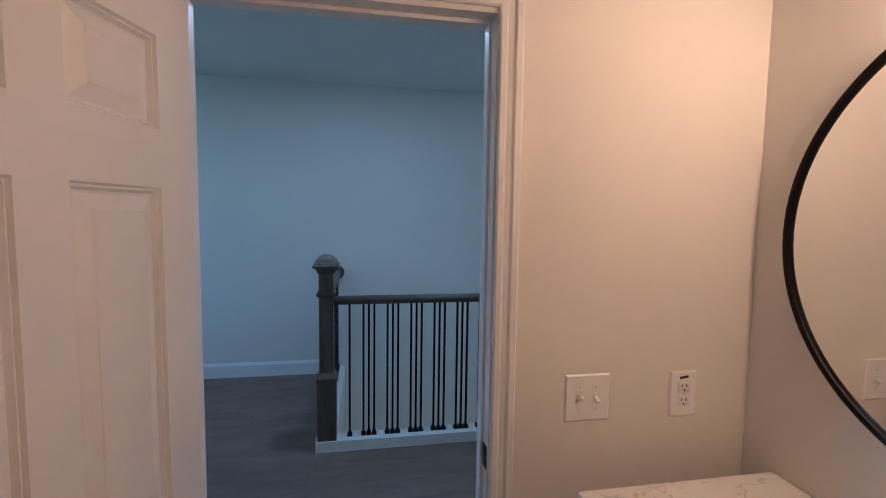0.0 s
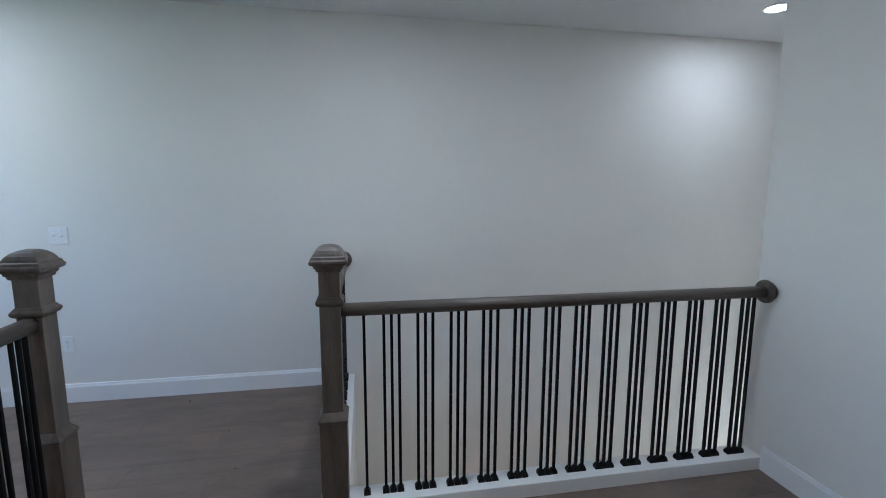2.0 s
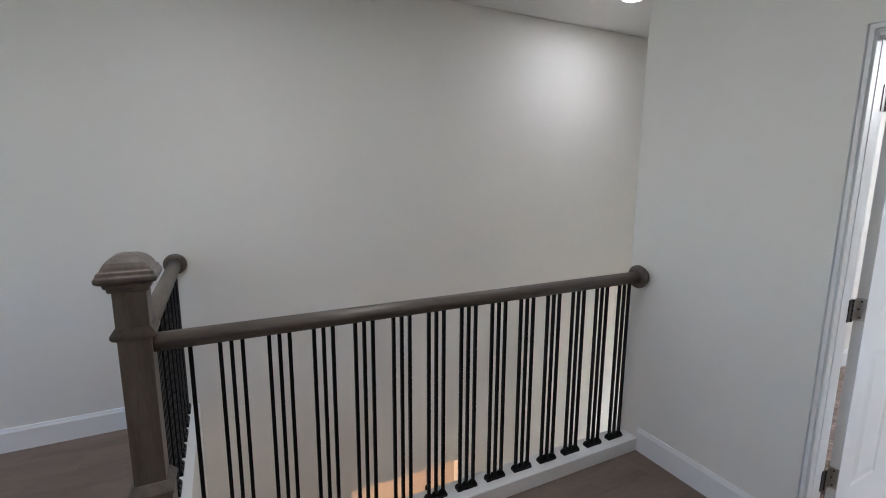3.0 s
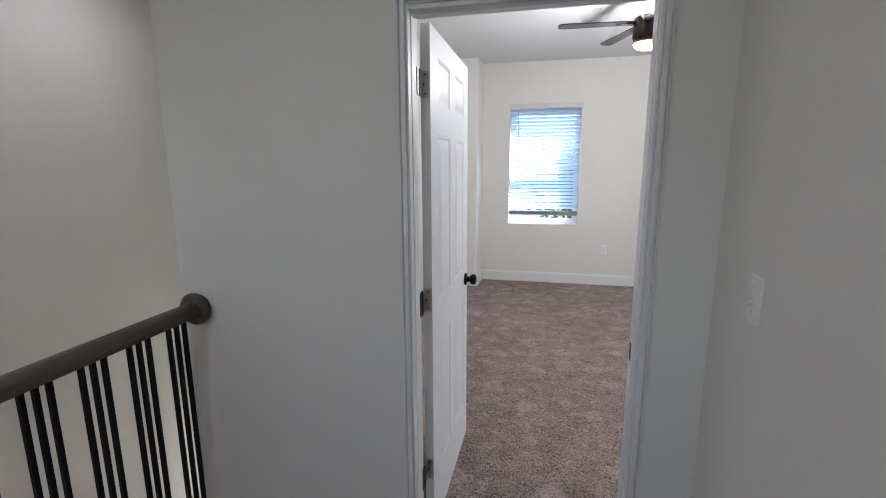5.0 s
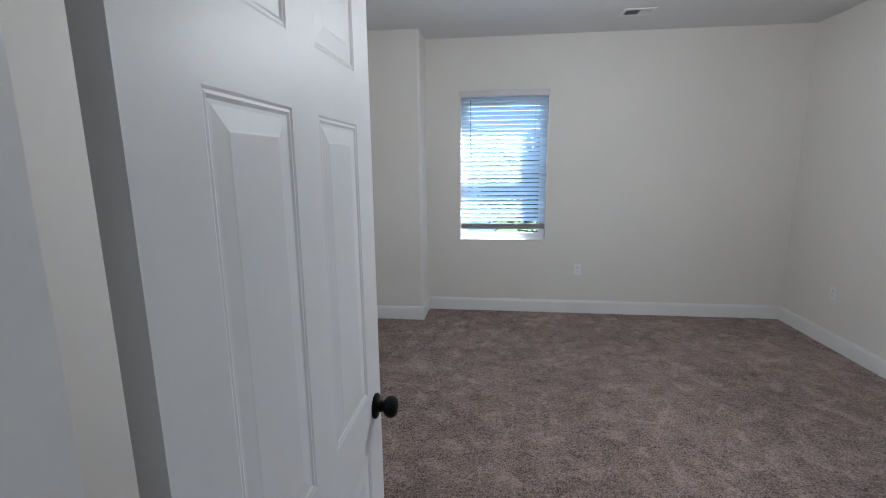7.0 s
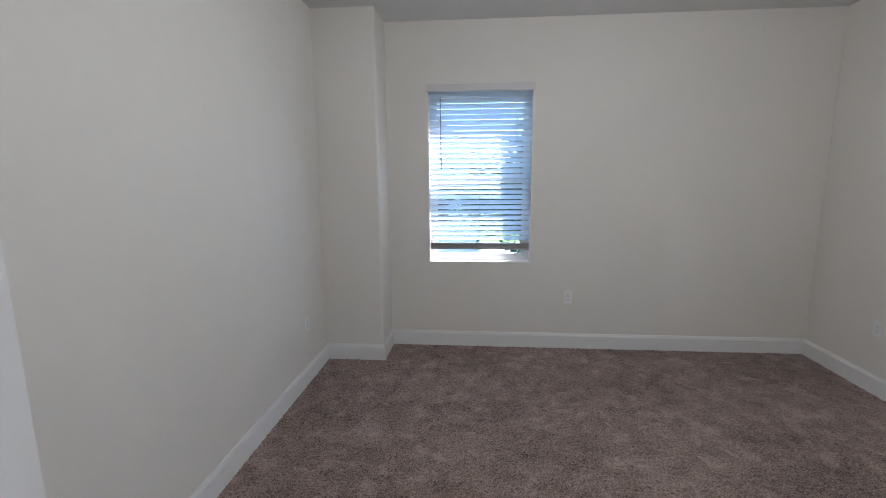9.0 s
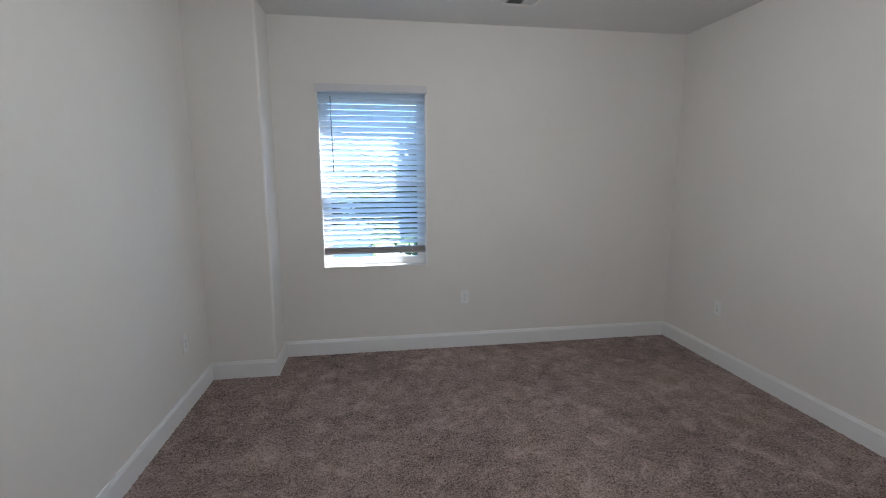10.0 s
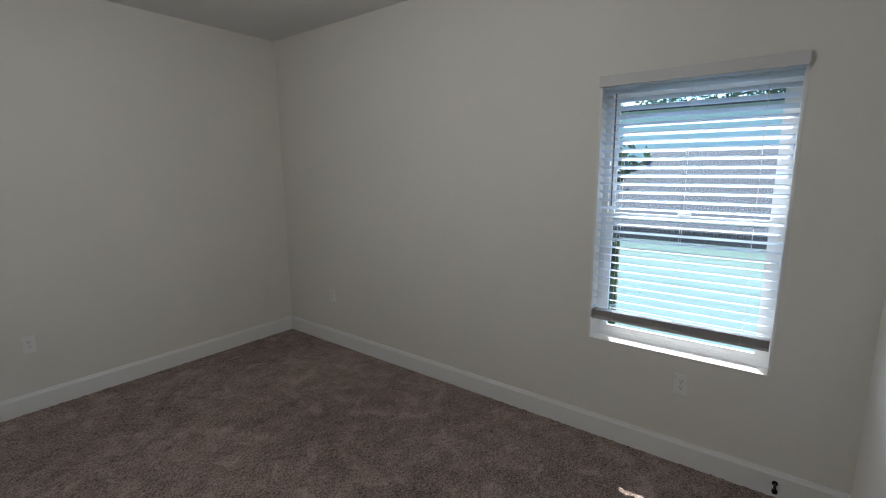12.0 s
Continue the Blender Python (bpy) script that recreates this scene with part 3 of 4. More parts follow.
# bedroom door, swung into the room; its leaf lies along the way in
six_panel_door("door_bedroom", pose(-0.307, 0.13, 0.012, 0, 0, 90), 0.762, "white six-panel bedroom door standing open", lift=0.036, relief=0.6)
six_panel_door("door_bathroom", pose(XB - 0.020, BATH_DOOR[0] + 0.036, 0.012, 0, 0, -14), 0.71, "white six-panel bathroom door standing open", hinges=False, relief=2.6, st=0.103, mu=0.088)
six_panel_door("door_far", pose(XS - 0.022, FAR_DOOR[0] + 0.021, 0.012, 0, 0, 91.5), 0.690, "white six-panel door with a black knob, just ajar", knob_z=0.965, hinges=False)


def strike(at, label):
    ob = thing("strike_plate", a_box(-0.001, 0.0015, -0.016, 0.016, -0.03, 0.03), IRON, label, "strike plate", at=at)
    part("strike_slot", a_box(0.0015, 0.002, -0.007, 0.006, -0.014, 0.014), SLOT, ob)
    return ob


strike(pose(XH + 0.085, BATH_DOOR[1] - T - 0.0005, 0.935, 0, 0, -90), "black strike plate on the bathroom door frame")
strike(pose(BED_DOOR[1] - T - 0.0005, 0.040, 0.925, 0, 0, 180), "black strike plate on the bedroom door frame")


# ---- windows and blinds ----
def window(name, along, width, z0, z1, label):
    """Single-hung window in a wall 0.14 deep. Local x along the wall, y outwards from the room face, z up from the sill."""
    h = z1 - z0
    win = base(name, along, label, "window", kind="structure")
    # lined reveal
    fr = bmesh.new()
    for a in ((0.0, 0.012, 0.0, h), (width - 0.012, width, 0.0, h), (0.012, width - 0.012, h - 0.012, h)):
        box(fr, a[0], a[1], -0.003, 0.09, a[2], a[3])
    part("reveal", fr, TRIM, win)
    part("window_sill", a_box(0.012, width - 0.012, -0.004, 0.09, 0.0, 0.008, 0.002), TRIM, win, "white painted sill")
    fr = bmesh.new()
    for a in ((0.0, 0.045, 0.0, h), (width - 0.045, width, 0.0, h), (0.045, width - 0.045, 0.0, 0.038), (0.045, width - 0.045, h - 0.045, h)):
        box(fr, a[0], a[1], 0.09, 0.14, a[2], a[3])
    part("window_frame", fr, VINYL, win)
    mid = h * 0.5
    for nm, y, lo, hi in (("lower_sash", 0.094, 0.038, mid + 0.02), ("upper_sash", 0.114, mid - 0.02, h - 0.045)):
        sb = bmesh.new()
        x0, x1, t = 0.045, width - 0.045, 0.032
        for a in ((x0, x0 + t, lo, hi), (x1 - t, x1, lo, hi), (x0 + t, x1 - t, lo, lo + t), (x0 + t, x1 - t, hi - t, hi)):
            box(sb, a[0], a[1], y, y + 0.02, a[2], a[3])
        sash = part(nm, sb, VINYL, win)
        pane = part("pane", a_box(x0 + t - 0.004, x1 - t + 0.004, y + 0.008, y + 0.012, lo + t - 0.004, hi - t + 0.004), GLASS, sash, "clear window pane")
        pane.visible_shadow = False
    part("sash_lock", a_box(width / 2 - 0.03, width / 2 + 0.03, 0.086, 0.096, mid + 0.02, mid + 0.035, 0.003), VINYL, win)
    return win


def blind(along, width, h, foot, label, tilt):
    """Slatted blind hung inside the reveal. Local frame as window()."""
    bl = base("window_blind", along, label, "blind", group="bedroom window blinds")
    x0, x1, yc = 0.014, width - 0.014, 0.024
    part("headrail", a_box(x0, x1, yc - 0.026, yc + 0.026, h - 0.034, h - 0.013, 0.003), SLAT, bl)
    vb = a_box(0.0, width, -0.026, -0.020, h - 0.024, h + 0.034, 0.0015)
    box(vb, 0.0, 0.005, -0.020, -0.004, h - 0.024, h + 0.034)
    box(vb, width - 0.005, width, -0.020, -0.004, h - 0.024, h + 0.034)
    part("valance", vb, VALANCE_SHADED, bl, "white valance board over the window head, its shade painted in as grey")
    sb = bmesh.new()
    n = 6
    ws, t, camber = 0.05, 0.0026, 0.0022
    low, up = [], []
    for x in (x0 + 0.004, x1 - 0.004):
        low.append([sb.verts.new((x, -ws / 2 + ws * i / n, camber * (1 - (2 * i / n - 1) ** 2) - t / 2)) for i in range(n + 1)])
        up.append([sb.verts.new((x, -ws / 2 + ws * i / n, camber * (1 - (2 * i / n - 1) ** 2) + t / 2)) for i in range(n + 1)])
    for i in range(n):
        sb.faces.new((low[0][i], low[0][i + 1], low[1][i + 1], low[1][i]))
        sb.faces.new((up[0][i], up[1][i], up[1][i + 1], up[0][i + 1]))
        for s in (0, 1):
            sb.faces.new((low[s][i], up[s][i], up[s][i + 1], low[s][i + 1]))
    for i in (0, n):
        sb.faces.new((low[0][i], low[1][i], up[1][i], up[0][i]))
    me = mesh_of("slat", sb, SLAT)
    # packed slats take the grey that has their shade painted in
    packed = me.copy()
    packed.materials[0] = SLAT_SHADED
    stack = foot + 0.052
    top, pitch = h - 0.050, 0.0445
    count = int((top - stack - 0.02) / pitch) + 1
    rnd = random.Random(round(width * 1000))
    for i in range(count):
        z = top - i * pitch
        same_part("slat", me, bl, pose(0, yc, z, tilt + rnd.uniform(-1.6, 1.6), rnd.uniform(-0.12, 0.12), 0))
    for i in range(7):
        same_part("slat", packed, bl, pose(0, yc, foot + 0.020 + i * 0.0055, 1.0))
    part("bottom_rail", a_box(x0 + 0.004, x1 - 0.004, yc - 0.026, yc + 0.026, foot, foot + 0.017, 0.003), SLAT_SHADED, bl)
    for f in (0.14, 0.5, 0.86):
        for dy in (-0.0275, 0.0275):
            part("ladder_cord", a_box(x0 + f * (x1 - x0) - 0.0009, x0 + f * (x1 - x0) + 0.0009, yc + dy - 0.0007, yc + dy + 0.0007, foot + 0.01, h - 0.06), CORD, bl)
    return bl, x0, x1, yc


def hang_wand(bl, x, h, length):
    part("tilt_wand", cylinder(bmesh.new(), (x, 0.006, h - 0.06), (x + 0.006, 0.004, h - 0.06 - length), 0.0042, seg=8), WAND, bl, "slim grey tilt wand")


m1 = pose(W1[0], BF, W1[2])
window("window_1", m1, W1[1] - W1[0], W1[2], W1[3], "white vinyl single-hung window in the bedroom's far wall")
b1, *_ = blind(m1, W1[1] - W1[0], W1[3] - W1[2], 0.118, "white slatted blind lowered over the bedroom window", -45)
hang_wand(b1, 0.112, W1[3] - W1[2], 0.60)
m2 = pose(BR, W2[1], W2[2], 0, 0, -90)
window("window_2", m2, W2[1] - W2[0], W2[2], W2[3], "white vinyl single-hung window in the bedroom's side wall")
b2, *_ = blind(m2, W2[1] - W2[0], W2[3] - W2[2], 0.125, "white slatted blind lowered over the sunny side window", -20)
hang_wand(b2, 0.085, W2[3] - W2[2], 0.60)
# landing's end window
window("window_3", pose(-0.55, SOUTH, 0.85, 0, 0, 180), 1.30, 0.85, 2.15, "white vinyl window at the end of the landing")


# ---- balustrade ----
KERB = 0.072
RAIL_Z = 0.994
NEWEL = (-1.172, -2.330)
NEWEL2 = (-1.190, -3.500)


def kerb(name, x0, x1, y0, y1):
    bm = a_box(x0, x1, y0, y1, -0.28, KERB, 0.004)
    return structure(name, bm, TRIM, "white painted kerb under the balustrade", "kerb")


kerb("trim_kerb_long", -1.238, -1.106, -2.402, Y0)
kerb("trim_kerb_cross", XS, -1.240, -2.402, -2.268)
kerb("trim_kerb_stair", -1.260, XH, -3.566, -3.434)


def newel(at, label):
    post = base("newel_post", at, label, "newel post", group="newel posts")
    part("plinth", turned([(0, 0.061), (0.405, 0.061), (0.409, 0.066), (0.420, 0.067), (0.428, 0.062), (0.452, 0.047)], square=True), STAIN, post)
    part("shaft", turned([(0.446, 0.0455), (1.12, 0.0455)], square=True), STAIN, post)
    part("collar", turned([(0.950, 0.047), (0.956, 0.056), (0.964, 0.061), (0.974, 0.061), (0.982, 0.054), (0.992, 0.047)], square=True), STAIN, post)
    part("cap", turned([(1.105, 0.0465), (1.108, 0.054), (1.120, 0.056), (1.123, 0.062), (1.134, 0.064), (1.140, 0.077), (1.146, 0.081), (1.156, 0.081), (1.163, 0.075), (1.173, 0.073), (1.176, 0.066), (1.186, 0.062), (1.199, 0.054), (1.211, 0.042), (1.219, 0.027), (1.223, 0.008)], square=True), STAIN, post)
    for p in post.children:
        bv = p.modifiers.new("worn_edges", "BEVEL")
        bv.width, bv.segments, bv.limit_method = 0.0022, 2, "ANGLE"
    return post


newel(pose(NEWEL[0], NEWEL[1], KERB), "square grey-brown stained newel post at the open well")
newel(pose(NEWEL2[0], NEWEL2[1], KERB), "square grey-brown stained newel post at the stair head")


def rail_bm(length):
    """Rounded handrail along +x, centred on y = z = 0."""
    prof = [(-0.029, -0.024), (-0.029, -0.008), (-0.033, -0.002), (-0.033, 0.008), (-0.027, 0.019), (-0.016, 0.027), (0, 0.030), (0.016, 0.027), (0.027, 0.019), (0.033, 0.008), (0.033, -0.002), (0.029, -0.008), (0.029, -0.024)]
    bm = bmesh.new()
    ends = [[bm.verts.new((x, y, z)) for y, z in prof] for x in (0, length)]
    k = len(prof)
    for i in range(k):
        bm.faces.new((ends[0][i], ends[0][(i + 1) % k], ends[1][(i + 1) % k], ends[1][i]))
    bm.faces.new(ends[0])
    bm.faces.new(ends[1][::-1])
    for f in bm.faces:
        f.smooth = len(f.verts) == 4
    return bm


BAL_H = RAIL_Z - 0.024 - KERB
baluster_me = mesh_of("baluster", a_box(-0.0066, 0.0066, -0.0066, 0.0066, 0, BAL_H + 0.004), IRON)
shoe_me = mesh_of("shoe", turned([(0, 0.0165), (0.014, 0.0165), (0.018, 0.0135), (0.025, 0.0115), (0.029, 0.0075)], square=True), IRON)


def balustrade(at, length, first, groups, period, label, rosette, wood_mat):
    """Handrail along local +x from a newel to a wall; local z = 0 on the kerb."""
    bal = base("balustrade", at, label, "balustrade", group="landing balustrades")
    part("handrail", rail_bm(length), wood_mat, bal, "grey-brown stained handrail", pose(0, 0, RAIL_Z - KERB))
    spots = list(first)
    for g in groups:
        spots += [g - period, g, g + period]
    for x in spots:
        b = same_part("baluster", baluster_me, bal, pose(x, 0, 0), "square black iron baluster")
        s = same_part("shoe", shoe_me, b, pose(0, 0, 0))
    if rosette:
        part("rosette", turned([(0, 0.052), (0.018, 0.052), (0.020, 0.063), (0.029, 0.063), (0.034, 0.060), (0.037, 0.052), (0.038, 0.040)], 32), STAIN, bal, "round stained wall rosette", pose(length, 0, RAIL_Z - KERB, 0, -90, 0))
    return bal


s = NEWEL[1] + 0.045
balustrade(pose(-1.172, s, KERB, 0, 0, 90), Y0 - s, [-2.184 - s], [-2.058 + 0.159 * k - s for k in range(13)], 0.0355, "stained handrail on black iron balusters along the open well", True, STAIN_X)
L2 = NEWEL[0] - 0.045 - XS
balustrade(pose(NEWEL[0] - 0.045, NEWEL[1], KERB, 0, 0, 180), L2, [0.075], [0.20 + 0.16 * k for k in range(8)], 0.0365, "stained handrail on black iron balusters across the open well", True, STAIN_X)
L3 = XH - NEWEL2[0] - 0.045
balustrade(pose(NEWEL2[0] + 0.045, NEWEL2[1], KERB), L3, [], [0.075 + 0.16 * k for k in range(11)], 0.0365, "stained handrail on black iron balusters beside the stair", True, STAIN_X)

# stair flight going down behind the second newel
flight = base("staircase", pose(0, 0, 0), "wooden stair flight going down from the landing", "staircase", kind="structure")
for k in range(1, 7):
    x0 = STAIR[0] + 0.26 * (k - 1)
    part("tread", a_box(x0, x0 + 0.285, STAIR[2], STAIR[3], -0.187 * k - 0.03, -0.187 * k, 0.006), PLANK, flight)
    part("riser", a_box(x0 - 0.018, x0, STAIR[2], STAIR[3], -0.187 * k, -0.187 * (k - 1) - 0.03), TRIM, flight)
part("lower_landing", a_box(STAIR[0] + 0.26 * 6, XH, STAIR[2], STAIR[3], -1.34, -1.31), PLANK, flight)
sw = bmesh.new()
box(sw, STAIR[0], XH, STAIR[2] - 0.1, STAIR[2], LOW, -0.28)
box(sw, STAIR[0], XH, STAIR[3], STAIR[3] + 0.1, LOW, -0.28)
structure("wall_stairwell", sw, WALL, "pale painted stairwell walls", "wall")


# ---- wall plates ----
def plate(name, at, label, category, kind, gangs=1, mid_size=True, group=""):
    """Local: x along the wall, y out of the wall, z up; centred."""
    w = (0.079 if mid_size else 0.071) + 0.046 * (gangs - 1)
    h = 0.126 if mid_size else 0.116
    bm = bmesh.new()
    rings = [[bm.verts.new((sx * (w / 2 - i), y, sz * (h / 2 - i))) for sx, sz in ((-1, -1), (1, -1), (1, 1), (-1, 1))] for i, y in ((0, 0), (0, 0.003), (0.0035, 0.006))]
    for a, b in zip(rings, rings[1:]):
        for i in range(4):
            bm.faces.new((a[i], a[(i + 1) % 4], b[(i + 1) % 4], b[i]))
    bm.faces.new(rings[-1])
    ob = thing(name, bm, PLASTIC, label, category, group=group, at=at)
    for g in range(gangs):
        x = (g - (gangs - 1) / 2) * 0.046
        if kind == "switch":
            part("toggle_collar", a_box(x - 0.0065, x + 0.0065, 0.006, 0.0068, -0.013, 0.013), PLASTIC, ob)
            tg = turned([(0, 0.0052), (0.017, 0.004)], square=True)
            part("toggle", tg, PLASTIC, ob, at=pose(x, 0.005, 0.0, -90 + (28 if g % 2 else -28)))
            for z in (-0.03, 0.03):
                part("screw", cylinder(bmesh.new(), (x, 0.006, z), (x, 0.0066, z), 0.0028, seg=10), NICKEL, ob)
        else:
            for z in (-0.0195, 0.0195):
                face = part("receptacle", a_box(x - 0.0168, x + 0.0168, 0.006, 0.0082, z - 0.0138, z + 0.0138, 0.002), PLASTIC, ob)
                for dx in (-0.0062, 0.0062):
                    part("slot", a_box(x + dx - 0.0012, x + dx + 0.0012, 0.0081, 0.0086, z - 0.0005, z + 0.0085), SLOT, face)
                part("ground_hole", cylinder(bmesh.new(), (x, 0.0081, z - 0.0075), (x, 0.0086, z - 0.0075), 0.0026, seg=10), SLOT, face)
            part("screw", cylinder(bmesh.new(), (x, 0.006, 0), (x, 0.0066, 0), 0.0026, seg=10), NICKEL, ob)
    return ob


plate("light_switch", pose(XB, -1.519, 1.087, 0, 0, -90), "white double toggle switch plate on the bathroom wall", "light switch", "switch", 2)
bo = plate("power_outlet", pose(XB, -1.233, 1.081, 0, 0, -90), "white outlet with a small dark sticker in the bathroom", "outlet", "outlet")
part("sticker", a_box(-0.013, 0.013, 0.0061, 0.0064, -0.0035, 0.0035), SLOT, bo, "small dark printed sticker", pose(0, 0, 0.047, 0, 6, 0))
plate("light_switch", pose(XS, -4.233, 1.205, 0, 0, -90), "white double toggle switch plate on the tall landing wall", "light switch", "switch", 2, False)
plate("power_outlet", pose(XS, -4.25, 0.43, 0, 0, -90), "white outlet on the tall landing wall", "outlet", "outlet", 1, False)
plate("light_switch", pose(XH, -0.295, 1.218, 0, 0, 90), "white single toggle switch plate by the bedroom door", "light switch", "switch", 1, False)
plate("power_outlet", pose(0.866, BF, 0.465, 0, 0, 180), "white outlet low on the bedroom window wall", "outlet", "outlet", 1, False, "bedroom outlets")
plate("power_outlet", pose(BR, 3.806, 0.462, 0, 0, 90), "white outlet low near the bedroom's far corner", "outlet", "outlet", 1, False, "bedroom outlets")
plate("power_outlet", pose(BR, 0.914, 0.457, 0, 0, 90), "white outlet low under the side window", "outlet", "outlet", 1, False, "bedroom outlets")
plate("power_outlet", pose(BL, 3.69, 0.448, 0, 0, -90), "white outlet low on the plain bedroom wall", "outlet", "outlet", 1, False, "bedroom outlets")

# door stop on the baseboard
stop = base("door_stop", pose(BR - 0.014, 0.467, 0.075, 0, -90, 0), "black rod door stop on the bedroom baseboard", "door stop")
part("foot_plate", turned([(0, 0.013), (0.004, 0.012), (0.006, 0.006)], 16), IRON, stop)
part("rod", turned([(0.005, 0.0055), (0.062, 0.0055)], 12), IRON, stop)
part("bumper", turned([(0.060, 0.008), (0.064, 0.0125), (0.076, 0.0125), (0.080, 0.009)], 16), IRON, stop)

# ---- ceiling fan ----
fan = base("ceiling_fan", pose(FAN[0], FAN[1], CEIL - 0.002), "dark bronze five-blade ceiling fan with its light on", "ceiling fan")
part("canopy", turned([(0, 0.068), (-0.012, 0.068), (-0.045, 0.05), (-0.058, 0.024)], 32), BRONZE, fan)
part("downrod", turned([(-0.05, 0.0125), (-0.23, 0.0125)], 16), BRONZE, fan)
part("motor_housing", turned([(-0.215, 0.035), (-0.226, 0.084), (-0.234, 0.098), (-0.358, 0.103), (-0.368, 0.100)], 40), BRONZE, fan)
part("light_band", turned([(-0.368, 0.094), (-0.386, 0.094), (-0.388, 0.099), (-0.398, 0.099)], 40), RING, fan, "reddish bronze ring")
part("light_glass", turned([(-0.397, 0.096), (-0.411, 0.092), (-0.426, 0.078), (-0.436, 0.054), (-0.441, 0.02)], 40), FAN_GLASS, fan, "glowing frosted glass bowl")
bb = bmesh.new()
outline = [(0.09, -0.028), (0.18, -0.040), (0.55, -0.050), (0.60, -0.045), (0.618, -0.026), (0.618, 0.026), (0.60, 0.045), (0.55, 0.050), (0.18, 0.040), (0.09, 0.028)]
tops = [bb.verts.new((x, y, 0.004)) for x, y in outline]
bots = [bb.verts.new((x, y, -0.004)) for x, y in outline]
bb.faces.new(tops)
bb.faces.new(bots[::-1])
for i in range(len(outline)):
    j = (i + 1) % len(outline)
    bb.faces.new((tops[i], bots[i], bots[j], tops[j]))
blade_me = mesh_of("blade", bb, BLADE)
arm_me = mesh_of("blade_arm", a_box(0.09, 0.22, -0.022, 0.022, -0.011, -0.004, 0.003), BRONZE)
for k in range(5):
    b = same_part("blade", blade_me, fan, pose(0, 0, -0.262, 0, 0, 184 + 72 * k) @ pose(0, 0, 0, 2), "dark flat fan blade")
    same_part("blade_arm", arm_me, b, pose(0, 0, 0))

# ---- ceiling vent and recessed lights ----


def vent(x, y, sx, sy, label):
    v = base("ceiling_vent", pose(x, y, CEIL), label, "vent")
    fr = bmesh.new()
    for a in ((-sx / 2, sx / 2, -sy / 2, -sy / 2 + 0.022), (-sx / 2, sx / 2, sy / 2 - 0.022, sy / 2), (-sx / 2, -sx / 2 + 0.022, -sy / 2 + 0.022, sy / 2 - 0.022), (sx / 2 - 0.022, sx / 2, -sy / 2 + 0.022, sy / 2 - 0.022)):
        box(fr, *a, -0.008, 0.0)
    part("vent_frame", fr, VENT, v)
    part("backing", a_box(-sx / 2 + 0.02, sx / 2 - 0.02, -sy / 2 + 0.02, sy / 2 - 0.02, -0.0015, -0.0005), SLOT, v, "dark duct opening")
    n = int((sx - 0.05) / 0.018)
    me = mesh_of("vent_slat", a_box(-0.0008, 0.0008, -sy / 2 + 0.022, sy / 2 - 0.022, -0.006, 0.006), VENT)
    for i in range(n):
        same_part("vent_slat", me, v, pose(-sx / 2 + 0.032 + i * 0.018, 0, -0.007, 0, 38 if i < n / 2 else -38, 0))
    return v


vent(1.155, 3.92, 0.25, 0.18, "white louvred air vent in the bedroom ceiling")
vent(-2.36, -4.62, 0.25, 0.18, "white louvred air vent in the landing ceiling")
# fixtures for all four, the two added fill lamps included
for x, y, watt in DOWNLIGHTS_AND_FILL:
    dl = base("recessed_light", pose(x, y, CEIL), "round white recessed ceiling light, switched on; two of the four are added fill", "ceiling light", group="landing recessed lights")
    part("trim_ring", turned([(-0.0005, 0.088), (-0.004, 0.086), (-0.006, 0.074)], 36), TRIM, dl)
    part("diffuser", turned([(-0.0058, 0.072), (-0.0085, 0.070)], 36), LIGHT_DISC, dl, "glowing round diffuser")

# ---- bathroom ----
van = base("vanity_cabinet", pose(0.835, YV, 0), "painted bathroom vanity cabinet with a veined stone top", "cabinet")
part("body", a_box(0.02, 0.90, -0.53, 0.0, 0.10, 0.858), CABINET, van)
part("toe_kick", a_box(0.04, 0.88, -0.46, 0.0, 0.0, 0.10), CABINET, van)
for x in (0.03, 0.465):
    d = part("cabinet_door", a_box(x, x + 0.425, -0.55, -0.531, 0.13, 0.83, 0.003), CABINET, van)
    part("handle", cylinder(bmesh.new(), (x + (0.39 if x < 0.1 else 0.035), -0.575, 0.62), (x + (0.39 if x < 0.1 else 0.035), -0.575, 0.74), 0.005, seg=10), IRON, d)
part("countertop", a_box(0.0, 0.93, -0.56, 0.0, 0.858, 0.892, 0.003), MARBLE, van, "white stone top with grey veins")
mir = base("wall_mirror", pose(1.312, YV, 1.530, 90) @ Matrix.Diagonal((1.035, 1.035, 1, 1)), "round wall mirror in a slim black frame", "mirror")
part("mirror_glass", turned([(0.004, 0.447), (0.012, 0.447)], 96), MIRROR, mir, "silvered mirror glass")
fm = bmesh.new()
rings = []
for r, z in ((0.446, 0.0), (0.461, 0.0), (0.462, 0.020), (0.459, 0.023), (0.449, 0.023), (0.447, 0.021), (0.446, 0.012)):
    rings.append([fm.verts.new((r * math.cos(2 * math.pi * i / 96), r * math.sin(2 * math.pi * i / 96), z)) for i in range(96)])
for a, b in zip(rings, rings[1:]):
    for i in range(96):
        fm.faces.new((a[i], a[(i + 1) % 96], b[(i + 1) % 96], b[i])).smooth = True
part("mirror_frame", fm, IRON, mir, "slim black metal frame")
vl = base("vanity_light", pose(1.50, YV, 2.13), "three-bulb bathroom wall light, switched on", "wall light")
part("back_bar", a_box(-0.28, 0.28, -0.03, 0.0, -0.03, 0.03, 0.004), IRON, vl)
for x in (-0.2, 0.0, 0.2):
    part("bulb", turned([(-0.055, 0.012), (-0.04, 0.03), (-0.02, 0.038), (0.0, 0.03), (0.015, 0.014)], 20), BULB, vl, "glowing frosted bulb", pose(x, -0.05, 0.02))

